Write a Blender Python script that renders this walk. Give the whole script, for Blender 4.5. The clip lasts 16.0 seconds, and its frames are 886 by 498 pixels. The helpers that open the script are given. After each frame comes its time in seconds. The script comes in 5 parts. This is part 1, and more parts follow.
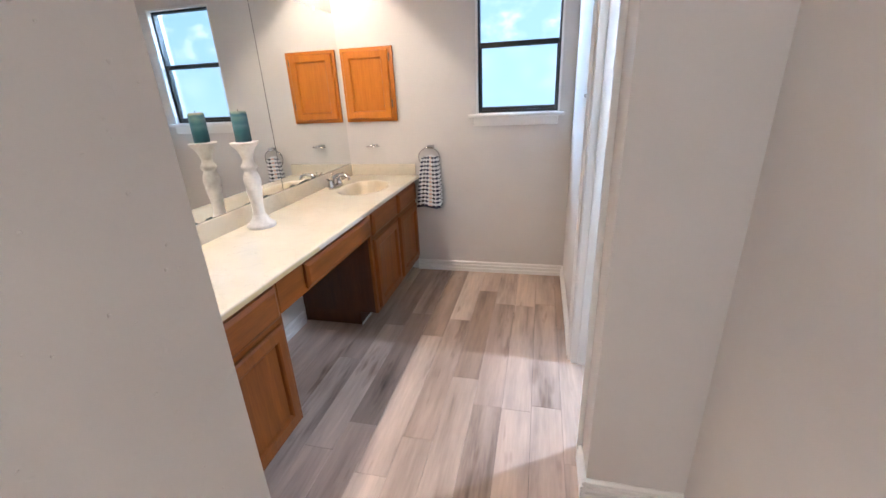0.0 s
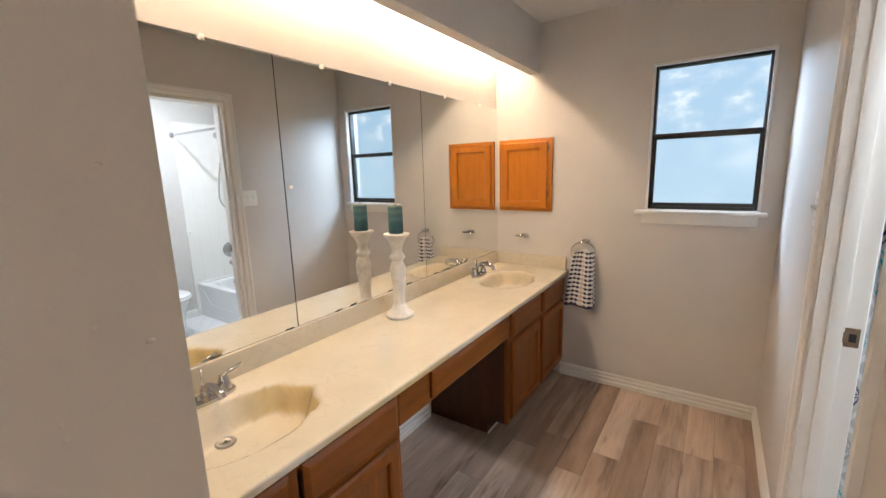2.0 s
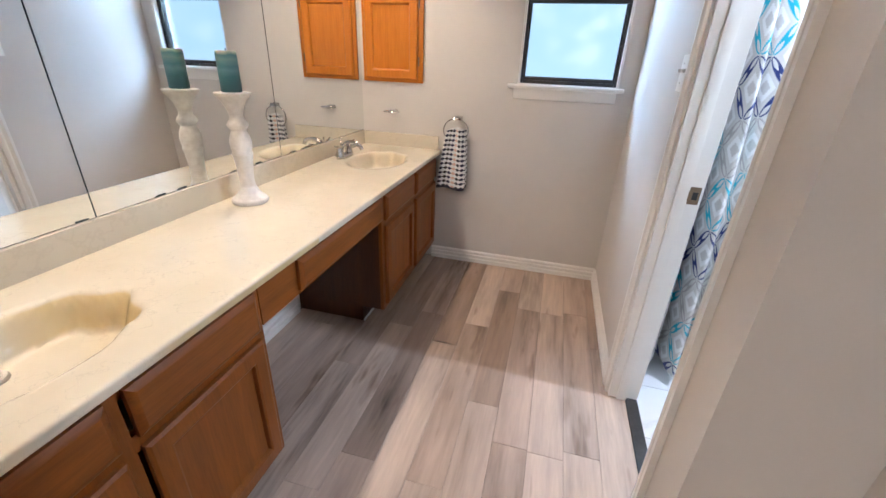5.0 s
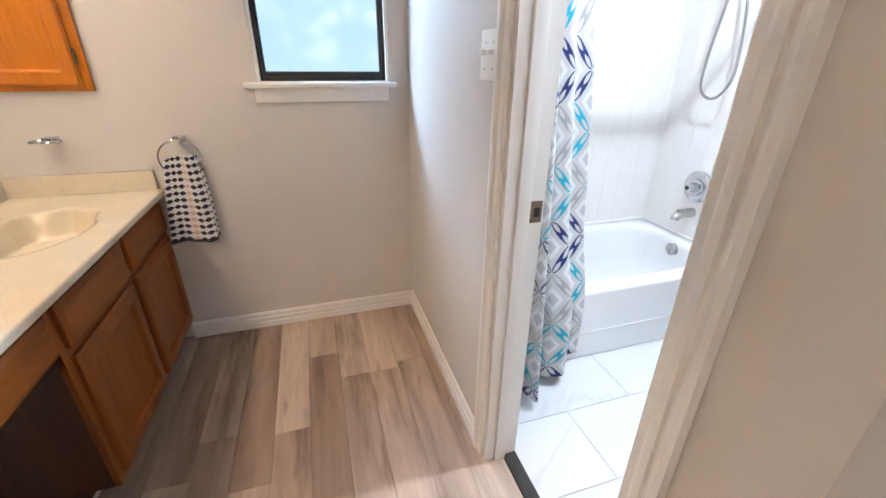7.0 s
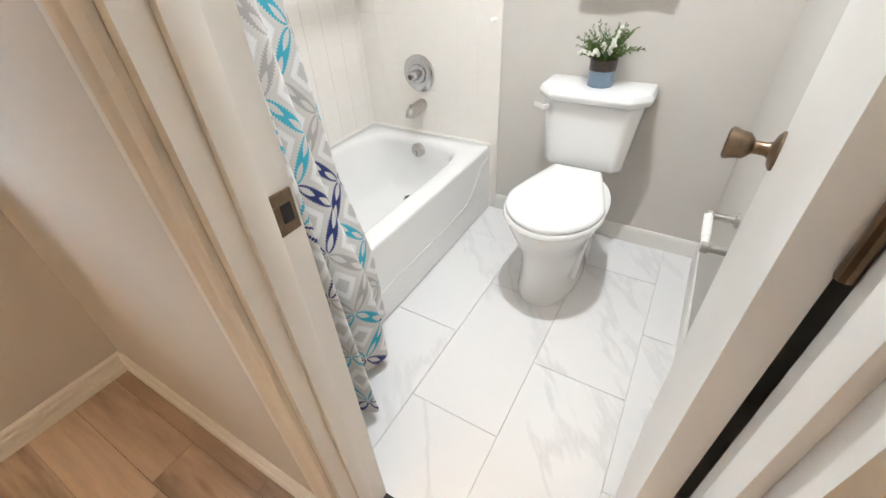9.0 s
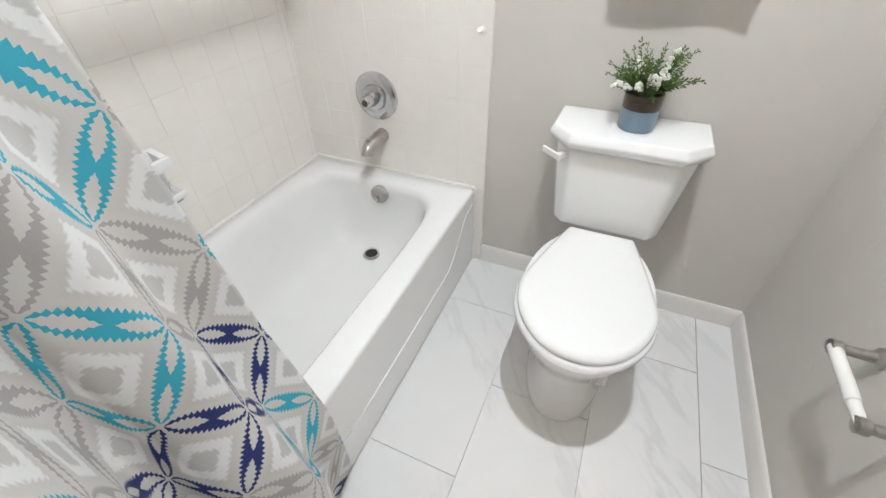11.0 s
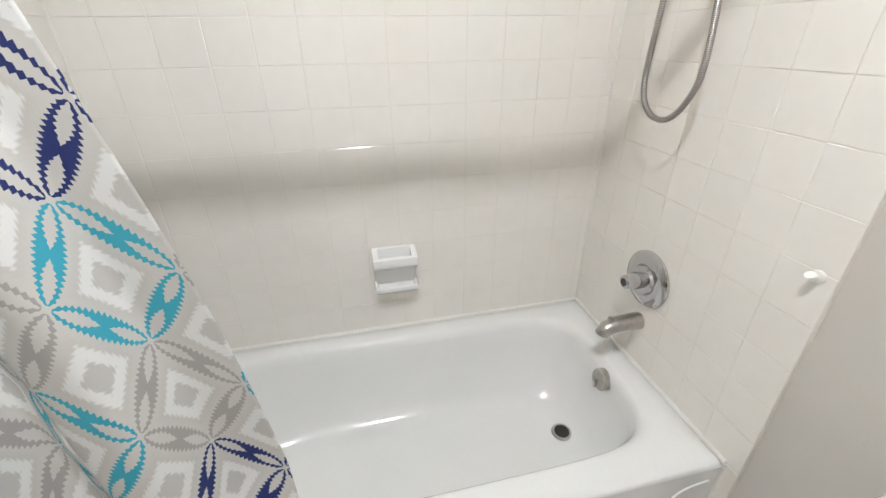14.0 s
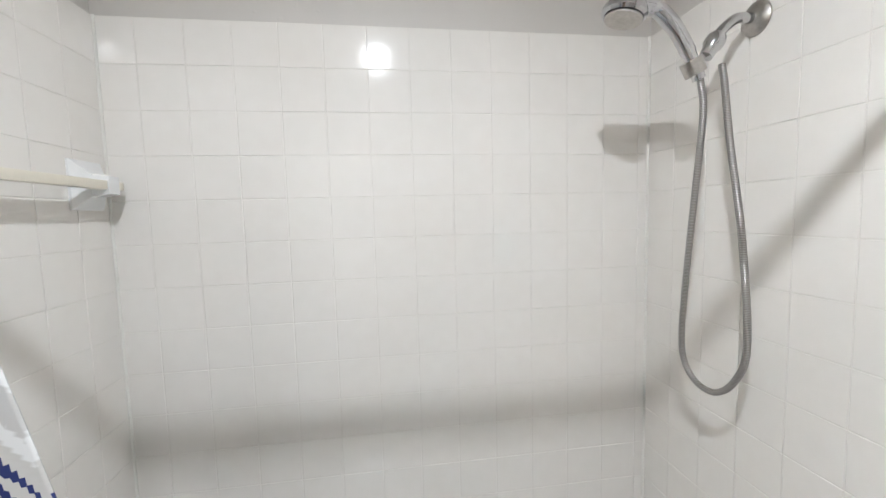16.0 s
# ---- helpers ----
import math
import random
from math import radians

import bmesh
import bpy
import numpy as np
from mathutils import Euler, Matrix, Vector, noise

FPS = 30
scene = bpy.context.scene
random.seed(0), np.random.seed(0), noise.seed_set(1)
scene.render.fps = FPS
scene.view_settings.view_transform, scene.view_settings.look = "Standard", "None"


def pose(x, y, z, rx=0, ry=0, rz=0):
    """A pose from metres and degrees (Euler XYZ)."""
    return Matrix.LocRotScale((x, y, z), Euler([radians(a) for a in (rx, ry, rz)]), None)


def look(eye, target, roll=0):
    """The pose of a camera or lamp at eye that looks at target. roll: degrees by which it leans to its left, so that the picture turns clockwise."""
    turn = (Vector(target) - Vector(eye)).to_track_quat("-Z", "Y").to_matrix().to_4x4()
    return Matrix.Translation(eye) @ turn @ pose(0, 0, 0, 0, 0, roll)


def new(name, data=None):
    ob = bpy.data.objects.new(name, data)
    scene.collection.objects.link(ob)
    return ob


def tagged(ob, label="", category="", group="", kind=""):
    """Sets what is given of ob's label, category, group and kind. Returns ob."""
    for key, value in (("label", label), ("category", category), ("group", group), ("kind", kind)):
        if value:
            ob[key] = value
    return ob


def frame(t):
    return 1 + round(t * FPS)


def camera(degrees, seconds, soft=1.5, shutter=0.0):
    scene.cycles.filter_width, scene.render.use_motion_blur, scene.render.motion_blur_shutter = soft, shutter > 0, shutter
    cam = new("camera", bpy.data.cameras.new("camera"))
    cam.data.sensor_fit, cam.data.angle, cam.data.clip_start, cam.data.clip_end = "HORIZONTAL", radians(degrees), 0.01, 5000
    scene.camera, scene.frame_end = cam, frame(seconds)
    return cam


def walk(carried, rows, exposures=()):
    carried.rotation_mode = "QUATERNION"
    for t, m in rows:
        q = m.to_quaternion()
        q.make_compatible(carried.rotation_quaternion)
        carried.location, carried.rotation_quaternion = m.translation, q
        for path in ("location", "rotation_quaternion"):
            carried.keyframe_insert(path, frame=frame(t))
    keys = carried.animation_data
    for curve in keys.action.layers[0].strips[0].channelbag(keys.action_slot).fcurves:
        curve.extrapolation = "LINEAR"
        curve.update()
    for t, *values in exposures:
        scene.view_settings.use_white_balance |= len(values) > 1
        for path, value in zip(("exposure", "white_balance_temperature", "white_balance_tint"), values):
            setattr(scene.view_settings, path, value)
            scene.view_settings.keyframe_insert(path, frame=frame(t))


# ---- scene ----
cam = camera(94.8, 16.0)
PATH = [
    (0, (1.427, -2.927, 1.339), (0.98, -1.116, 0.618), -2.7),
    (0.5, (1.4, -2.806, 1.357), (0.698, -1.048, 0.711), -2.2),
    (1, (1.369, -2.745, 1.373), (0.447, -1.052, 0.84), -1.9),
    (1.5, (1.347, -2.738, 1.411), (0.306, -1.086, 0.978), -1.8),
    (2, (1.345, -2.715, 1.437), (0.245, -1.086, 1.068), -1.6),
    (2.5, (1.339, -2.707, 1.435), (0.226, -1.09, 1.052), -1.4),
    (3, (1.334, -2.699, 1.411), (0.247, -1.094, 0.918), -1.0),
    (3.2, (1.334, -2.696, 1.385), (0.269, -1.097, 0.83), -0.8),
    (5.3, (1.199, -2.52, 1.298), (0.907, -0.734, 0.446), 2.8),
    (5.5, (1.177, -2.481, 1.294), (0.99, -0.673, 0.459), 3.0),
    (6, (1.149, -2.354, 1.286), (1.229, -0.522, 0.486), 2.8),
    (6.5, (1.148, -2.18, 1.282), (1.46, -0.367, 0.497), 2.2),
    (7, (1.177, -1.974, 1.273), (1.725, -0.244, 0.434), 0.6),
    (7.5, (1.206, -1.804, 1.246), (1.975, -0.21, 0.313), -1.3),
    (8, (1.29, -1.656, 1.219), (2.301, -0.301, 0.15), -3.4),
    (8.5, (1.388, -1.547, 1.191), (2.575, -0.464, 0.001), -3.9),
    (8.7, (1.408, -1.529, 1.191), (2.669, -0.55, -0.014), -3.6),
    (10.8, (1.856, -1.151, 1.167), (3.265, -0.593, -0.138), -0.9),
    (11, (1.92, -1.136, 1.187), (3.304, -0.503, -0.111), -1.3),
    (11.5, (2.037, -1.12, 1.211), (3.374, -0.258, 0.0), -0.5),
    (12, (2.101, -1.142, 1.246), (3.248, 0.077, 0.152), 0.3),
    (12.5, (2.13, -1.153, 1.287), (3.024, 0.303, 0.248), -0.1),
    (13, (2.172, -1.139, 1.284), (2.895, 0.396, 0.225), 0.5),
    (13.5, (2.245, -1.124, 1.288), (2.788, 0.497, 0.249), -0.1),
    (14, (2.365, -1.174, 1.297), (2.754, 0.555, 0.369), -0.7),
    (14.5, (2.365, -1.176, 1.33), (2.689, 0.67, 0.631), -0.9),
    (15, (2.345, -1.092, 1.441), (2.723, 0.799, 0.909), -1.2),
    (15.5, (2.415, -1.092, 1.471), (2.678, 0.863, 1.142), -1.8),
    (16, (2.407, -1.079, 1.51), (2.692, 0.894, 1.342), -1.5),
]
walk(cam, [(t, look(eye, target, roll)) for t, eye, target, roll in PATH],
     [(0, 0.62, 5050, 10), (1, 0.38, 5200, 10), (2, 0.2, 5950, 10), (3.2, 0.12, 6000, 10), (5.3, 0.48, 5200, 10), (6.5, 0.48, 5300, 10), (7.5, 0.42, 6150, 10), (8.2, 0.33, 6950, 10), (8.7, 0.21, 6750, 10), (10.8, -0.10, 6550, 10), (13.5, -0.24, 6750, 10), (15, -0.36, 6650, 10), (16, -0.48, 6400, 10)])

# ---- light ----
world = bpy.data.worlds.new("world")
scene.world = world
world.use_nodes = True
wn = world.node_tree
sky = wn.nodes.new("ShaderNodeTexSky")
sky.sky_type, sky.sun_disc = "NISHITA", False
sky.sun_elevation, sky.sun_rotation = radians(50), radians(200)
wn.links.new(sky.outputs[0], wn.nodes["Background"].inputs[0])
wn.nodes["Background"].inputs[1].default_value = 0.1


def lamp(name, kind, m, energy, colour, size=0.1, size_y=None):
    d = bpy.data.lights.new(name, kind)
    d.energy, d.color = energy, colour
    if kind == "AREA":
        d.size = size
        if size_y:
            d.shape, d.size_y = "RECTANGLE", size_y
    else:
        d.shadow_soft_size = size
    ob = new(name, d)
    ob.matrix_world = m
    return ob


SUN = lamp("sun", "SUN", look((0, -6, 8), (1, 0, 0)), 2.0, (1.0, 0.95, 0.88))
SUN.data.angle = radians(0.5)
PX0 = 1.11                      # left face of the entry passage
WARM = (1.0, 0.725, 0.47)
TUBE_GLOW = 41.0                 # wrap-lens fluorescent fittings behind the valance, built below
# ceiling lamp of the bath room
lamp("bath_lamp", "AREA", pose(2.40, -1.12, 2.345), 28, (0.90, 0.945, 1.0), 0.06).data.shape = "DISK"
# daylight that falls in through the window
lamp("window_daylight", "AREA", look((0.30, 1.1, 2.70), (1.62, -0.6, 1.5)), 110, (0.70, 0.85, 1.0), 1.4, 1.2)
# added fill lamp on the passage's closed left wall; no opening there
lamp("passage_fill", "AREA", pose(PX0 + 0.02, -4.15, 1.1, 90, 0, 90), 40, (1.0, 0.89, 0.77), 1.0, 1.9)

# ---- materials ----


def nodes(name):
    m = bpy.data.materials.new(name)
    m.use_nodes = True
    return m, m.node_tree, m.node_tree.nodes["Principled BSDF"]


def noise_node(t, scale, detail=4, vec=None, rough=0.55):
    n = t.nodes.new("ShaderNodeTexNoise")
    n.inputs["Scale"].default_value, n.inputs["Detail"].default_value = scale, detail
    n.inputs["Roughness"].default_value = rough
    if vec:
        t.links.new(vec, n.inputs["Vector"])
    return n.outputs["Fac"]


def ramp(t, fac, stops, mode="LINEAR"):
    r = t.nodes.new("ShaderNodeValToRGB")
    r.color_ramp.interpolation = mode
    while len(r.color_ramp.elements) < len(stops):
        r.color_ramp.elements.new(0.5)
    for e, (p, c) in zip(r.color_ramp.elements, stops):
        e.position, e.color = p, (*c, 1)
    t.links.new(fac, r.inputs[0])
    return r.outputs[0]


def mixc(t, fac, a, b, kind="MIX"):
    n = t.nodes.new("ShaderNodeMix")
    n.data_type, n.blend_type = "RGBA", kind
    for sock, v in ((n.inputs[0], fac), (n.inputs[6], a), (n.inputs[7], b)):
        if hasattr(v, "is_output"):
            t.links.new(v, sock)
        else:
            sock.default_value = v if isinstance(v, (int, float)) else (*v, 1)
    return n.outputs[2]


def maths(t, op, a, b=0.0, c=0.0):
    n = t.nodes.new("ShaderNodeMath")
    n.operation = op
    for sock, v in zip(n.inputs, (a, b, c)):
        if hasattr(v, "is_output"):
            t.links.new(v, sock)
        else:
            sock.default_value = v
    return n.outputs[0]


def bump(t, b, height, strength=0.2, dist=0.01):
    n = t.nodes.new("ShaderNodeBump")
    n.inputs["Strength"].default_value, n.inputs["Distance"].default_value = strength, dist
    t.links.new(height, n.inputs["Height"])
    t.links.new(n.outputs[0], b.inputs["Normal"])


def coords(t, kind="Object", scale=(1, 1, 1), loc=None):
    tc = t.nodes.new("ShaderNodeTexCoord")
    mp = t.nodes.new("ShaderNodeMapping")
    mp.inputs["Scale"].default_value = scale
    t.links.new(tc.outputs[kind], mp.inputs[0])
    return mp.outputs[0]


def geo_pos(t, scale=(1, 1, 1)):
    g = t.nodes.new("ShaderNodeNewGeometry")
    mp = t.nodes.new("ShaderNodeMapping")
    mp.inputs["Scale"].default_value = scale
    t.links.new(g.outputs["Position"], mp.inputs[0])
    return mp.outputs[0]


def plain(name, a, b, scale=8.0, rough=0.5, metal=0.0, relief=0.05, fine=120.0, rough_var=0.1, coat=0.0):
    """Two tones mixed by coarse and fine noise, with slight relief and uneven gloss."""
    m, t, p = nodes(name)
    v = geo_pos(t)
    n1, n2 = noise_node(t, scale, 5, v), noise_node(t, fine, 3, v)
    f = maths(t, "MULTIPLY_ADD", n2, 0.35, maths(t, "MULTIPLY", n1, 0.65))
    t.links.new(ramp(t, f, [(0.3, a), (0.7, b)]), p.inputs["Base Color"])
    t.links.new(maths(t, "MULTIPLY_ADD", n1, rough_var, rough - rough_var / 2), p.inputs["Roughness"])
    p.inputs["Metallic"].default_value = metal
    p.inputs["Coat Weight"].default_value = coat
    if relief:
        bump(t, p, n2, relief, 0.004)
    return m


def wall_paint(name, a, b):
    """Greige emulsion on sprayed knock-down texture."""
    m, t, p = nodes(name)
    v = geo_pos(t)
    n1, n2 = noise_node(t, 1.7, 4, v), noise_node(t, 38, 4, v, 0.5)
    sp = noise_node(t, 95, 2, v, 0.5)
    t.links.new(ramp(t, n1, [(0.25, a), (0.75, b)]), p.inputs["Base Color"])
    p.inputs["Roughness"].default_value = 0.55
    drops = ramp(t, noise_node(t, 42, 1, v, 0.4), [(0.70, (0, 0, 0)), (0.74, (1, 1, 1))])
    h = maths(t, "MULTIPLY_ADD", n2, 0.25, maths(t, "MULTIPLY_ADD", sp, 0.2, maths(t, "MULTIPLY", drops, 2.6)))
    bump(t, p, h, 0.10, 0.003)
    return m


def wood(name, dark, light, axis=2, rough=0.38, coat=0.15):
    """Stained oak: long grain along one axis, pores, cathedral figure."""
    m, t, p = nodes(name)
    sc = [26, 26, 26]
    sc[axis] = 1.6
    g = t.nodes.new("ShaderNodeNewGeometry")
    oi = t.nodes.new("ShaderNodeObjectInfo")
    off = t.nodes.new("ShaderNodeVectorMath")
    off.operation = "MULTIPLY_ADD"
    comb = t.nodes.new("ShaderNodeCombineXYZ")
    for i in range(3):
        t.links.new(oi.outputs["Random"], comb.inputs[i])
    t.links.new(comb.outputs[0], off.inputs[0])
    off.inputs[1].default_value = (7, 9, 5)
    t.links.new(g.outputs["Position"], off.inputs[2])
    mp = t.nodes.new("ShaderNodeMapping")
    mp.inputs["Scale"].default_value = sc
    t.links.new(off.outputs[0], mp.inputs[0])
    n1 = noise_node(t, 1.0, 6, mp.outputs[0], 0.6)
    n2 = noise_node(t, 7.0, 3, mp.outputs[0], 0.6)
    n3 = noise_node(t, 2.2, 3, off.outputs[0])
    f = maths(t, "MULTIPLY_ADD", n2, 0.35, maths(t, "MULTIPLY_ADD", n1, 0.45, maths(t, "MULTIPLY", n3, 0.2)))
    t.links.new(ramp(t, f, [(0.32, dark), (0.68, light)]), p.inputs["Base Color"])
    p.inputs["Roughness"].default_value, p.inputs["Coat Weight"].default_value = rough, coat
    p.inputs["Specular IOR Level"].default_value = 0.32
    bump(t, p, n2, 0.08, 0.002)
    return m


def plank_wood(name):
    """Grey-brown vinyl planks; each plank has a tone of its own."""
    m, t, p = nodes(name)
    g = t.nodes.new("ShaderNodeNewGeometry")
    oi = t.nodes.new("ShaderNodeObjectInfo")
    comb = t.nodes.new("ShaderNodeCombineXYZ")
    for i in range(3):
        t.links.new(oi.outputs["Random"], comb.inputs[i])
    off = t.nodes.new("ShaderNodeVectorMath")
    off.operation = "MULTIPLY_ADD"
    t.links.new(comb.outputs[0], off.inputs[0])
    off.inputs[1].default_value = (13, 17, 3)
    t.links.new(g.outputs["Position"], off.inputs[2])
    mp = t.nodes.new("ShaderNodeMapping")
    mp.inputs["Scale"].default_value = (13, 1.1, 13)
    t.links.new(off.outputs[0], mp.inputs[0])
    n1 = noise_node(t, 1.0, 6, mp.outputs[0], 0.62)
    n2 = noise_node(t, 5.0, 4, mp.outputs[0], 0.6)
    mp2 = t.nodes.new("ShaderNodeMapping")
    mp2.inputs["Scale"].default_value = (7, 1.1, 7)
    t.links.new(off.outputs[0], mp2.inputs[0])
    n3 = noise_node(t, 1.2, 3, mp2.outputs[0])
    base = ramp(t, oi.outputs["Random"], [(0.0, (0.29, 0.205, 0.150)), (0.3, (0.48, 0.360, 0.278)), (0.65, (0.60, 0.470, 0.370)), (1.0, (0.37, 0.272, 0.210))])
    f = maths(t, "MULTIPLY_ADD", n2, 0.16, maths(t, "MULTIPLY_ADD", n1, 0.44, maths(t, "MULTIPLY", n3, 0.4)))
    shade = ramp(t, f, [(0.32, (0.30, 0.28, 0.27)), (0.46, (0.80, 0.79, 0.78)), (0.66, (1.28, 1.27, 1.25))])
    mp3 = t.nodes.new("ShaderNodeMapping")
    mp3.inputs["Scale"].default_value = (9, 1.7, 9)
    t.links.new(off.outputs[0], mp3.inputs[0])
    streak = ramp(t, noise_node(t, 1.0, 3, mp3.outputs[0], 0.7), [(0.60, (1, 1, 1)), (0.72, (0.50, 0.44, 0.40))])
    toned = mixc(t, 1.0, base, shade, "MULTIPLY")
    t.links.new(mixc(t, 1.0, toned, streak, "MULTIPLY"), p.inputs["Base Color"])
    t.links.new(maths(t, "MULTIPLY_ADD", n1, 0.2, 0.36), p.inputs["Roughness"])
    bump(t, p, n2, 0.06, 0.002)
    return m


def marble(name, a, b, vein, scale=2.2, rough=0.18, width=0.06, amount=0.7, drawn=None):
    """Veined stone; drawn: angle along which the veins are drawn out."""
    m, t, p = nodes(name)
    v = geo_pos(t)
    if drawn is not None:
        turn = t.nodes.new("ShaderNodeMapping")
        turn.inputs["Rotation"].default_value = (0, 0, radians(drawn))
        t.links.new(v, turn.inputs[0])
        pull = t.nodes.new("ShaderNodeMapping")
        pull.inputs["Scale"].default_value = (0.55, 2.0, 1.0)
        t.links.new(turn.outputs[0], pull.inputs[0])
        v = pull.outputs[0]
    oi = t.nodes.new("ShaderNodeObjectInfo")
    off = t.nodes.new("ShaderNodeVectorMath")
    off.operation = "MULTIPLY_ADD"
    comb = t.nodes.new("ShaderNodeCombineXYZ")
    for i in range(3):
        t.links.new(oi.outputs["Random"], comb.inputs[i])
    t.links.new(comb.outputs[0], off.inputs[0])
    off.inputs[1].default_value = (5, 8, 3)
    t.links.new(v, off.inputs[2])
    n1 = noise_node(t, scale, 6, off.outputs[0], 0.6)
    n2 = noise_node(t, scale * 0.6, 3, off.outputs[0])
    d = maths(t, "ABSOLUTE", maths(t, "SUBTRACT", n1, 0.5))
    line = maths(t, "SUBTRACT", 1.0, maths(t, "DIVIDE", d, width))
    line = maths(t, "MAXIMUM", line, 0.0)
    line = maths(t, "MULTIPLY", maths(t, "MULTIPLY", line, n2), amount)
    t.links.new(mixc(t, line, ramp(t, n2, [(0.3, a), (0.7, b)]), vein), p.inputs["Base Color"])
    p.inputs["Roughness"].default_value = rough
    return m


PAINT = wall_paint("greige_wall_paint", (0.585, 0.552, 0.513), (0.65, 0.617, 0.578))
CEIL = wall_paint("ceiling_paint", (0.70, 0.68, 0.65), (0.76, 0.74, 0.71))
TRIM = plain("white_trim_paint", (0.77, 0.75, 0.71), (0.81, 0.79, 0.75), 3, 0.35, relief=0.012)
OAK = wood("brown_oak", (0.14, 0.037, 0.003), (0.28, 0.086, 0.008), rough=0.46, coat=0.06)
OAK_Y = wood("brown_oak_long", (0.14, 0.037, 0.003), (0.28, 0.086, 0.008), 1, 0.46, 0.06)
# darker oak for cabinet sides, bottoms, toe kicks and the knee drawer box
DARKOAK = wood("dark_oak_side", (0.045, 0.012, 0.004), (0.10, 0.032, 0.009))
HONEY = wood("honey_oak", (0.40, 0.120, 0.004), (0.58, 0.200, 0.010))
PLANK = plank_wood("vinyl_plank")
SUBFLOOR = plain("plank_joint", (0.05, 0.04, 0.035), (0.08, 0.065, 0.055), 20, 0.8)
CULT = marble("cream_cultured_marble", (0.62, 0.55, 0.41), (0.68, 0.61, 0.48), (0.45, 0.38, 0.27), 5.5, 0.16, 0.02, 0.35)
FLOORTILE = marble("white_marble_tile", (0.74, 0.74, 0.74), (0.80, 0.80, 0.80), (0.54, 0.54, 0.55), 0.85, 0.12, 0.020, 0.6, drawn=-38)
GROUT = plain("grout", (0.74, 0.71, 0.65), (0.84, 0.81, 0.755), 6, 0.85)
GROUT_FLOOR = plain("floor_grout", (0.71, 0.71, 0.705), (0.78, 0.78, 0.775), 30, 0.85)
TILE = plain("cream_glazed_tile", (0.81, 0.774, 0.724), (0.86, 0.828, 0.784), 3, 0.09, relief=0.02, fine=25, coat=0.3)
PORC = plain("white_porcelain", (0.82, 0.82, 0.81), (0.86, 0.86, 0.85), 2, 0.1, relief=0.0, rough_var=0.04, coat=0.4)
ENAMEL = plain("white_enamel", (0.80, 0.80, 0.79), (0.85, 0.85, 0.84), 2, 0.16, relief=0.0, rough_var=0.05, coat=0.3)
CHROME = plain("chrome", (0.50, 0.50, 0.51), (0.62, 0.62, 0.63), 10, 0.10, 1.0, 0.0)
NICKEL = plain("brushed_nickel", (0.42, 0.40, 0.37), (0.55, 0.53, 0.50), 60, 0.32, 1.0, 0.03)
BRONZE = plain("bronze_aluminium", (0.03, 0.028, 0.026), (0.05, 0.047, 0.043), 30, 0.4, 0.4, 0.03)
OLDBRASS = plain("aged_brass", (0.16, 0.11, 0.07), (0.26, 0.19, 0.13), 40, 0.35, 1.0, 0.05)
DARK = plain("dark_rubber", (0.02, 0.018, 0.016), (0.045, 0.04, 0.036), 30, 0.6)
DRAINHOLE = plain("drain_dark", (0.01, 0.01, 0.01), (0.02, 0.02, 0.02), 30, 0.6)
PLASTIC = plain("white_plastic", (0.80, 0.79, 0.75), (0.85, 0.84, 0.80), 10, 0.3, relief=0.0)
CREAMPL = plain("cream_plastic", (0.74, 0.69, 0.58), (0.80, 0.75, 0.64), 10, 0.35, relief=0.0)
WHITEWASH = plain("whitewashed_wood", (0.62, 0.58, 0.53), (0.84, 0.81, 0.77), 22, 0.6, relief=0.3, fine=60)

# ---- building helpers ----


def box(bm, x0, x1, y0, y1, z0, z1, bev=0.0):
    vs = [bm.verts.new((x, y, z)) for x in (x0, x1) for y in (y0, y1) for z in (z0, z1)]
    fs = [bm.faces.new([vs[i] for i in q]) for q in ((0, 1, 3, 2), (4, 6, 7, 5), (0, 4, 5, 1), (2, 3, 7, 6), (0, 2, 6, 4), (1, 5, 7, 3))]
    if bev:
        es = list({e for f in fs for e in f.edges})
        bmesh.ops.bevel(bm, geom=es, offset=bev, segments=2, affect="EDGES", profile=0.6)
    return bm


def ring_faces(bm, loops, cap0=False, cap1=False, closed=True):
    rows = [[bm.verts.new(p) for p in lp] for lp in loops]
    n = len(rows[0])
    for a, b in zip(rows, rows[1:]):
        for i in range(n if closed else n - 1):
            j = (i + 1) % n
            bm.faces.new((a[i], a[j], b[j], b[i]))
    if cap0:
        bm.faces.new(rows[0][::-1])
    if cap1:
        bm.faces.new(rows[-1])
    return bm


def lathe(bm, c, prof, seg=24, axis=(0, 0, 1)):
    """A turned shape: (radius, height) pairs from c along axis."""
    q = Vector((0, 0, 1)).rotation_difference(Vector(axis))
    loops = [[Vector(c) + q @ Vector((r * math.cos(a), r * math.sin(a), h)) for a in (2 * math.pi * k / seg for k in range(seg))] for r, h in prof]
    return ring_faces(bm, loops, True, True)


def tube(bm, pts, r, seg=10):
    """A round bar that follows points; r is one radius or one for each."""
    pts = [Vector(p) for p in pts]
    rs = r if isinstance(r, (list, tuple)) else [r] * len(pts)
    loops, side = [], None
    for i, p in enumerate(pts):
        d = (pts[min(i + 1, len(pts) - 1)] - pts[max(i - 1, 0)]).normalized()
        if side is None:
            side = d.orthogonal().normalized()
        side = (side - d * side.dot(d)).normalized()
        up = d.cross(side)
        loops.append([p + rs[i] * (math.cos(a) * side + math.sin(a) * up) for a in (2 * math.pi * k / seg for k in range(seg))])
    return ring_faces(bm, loops, True, True)


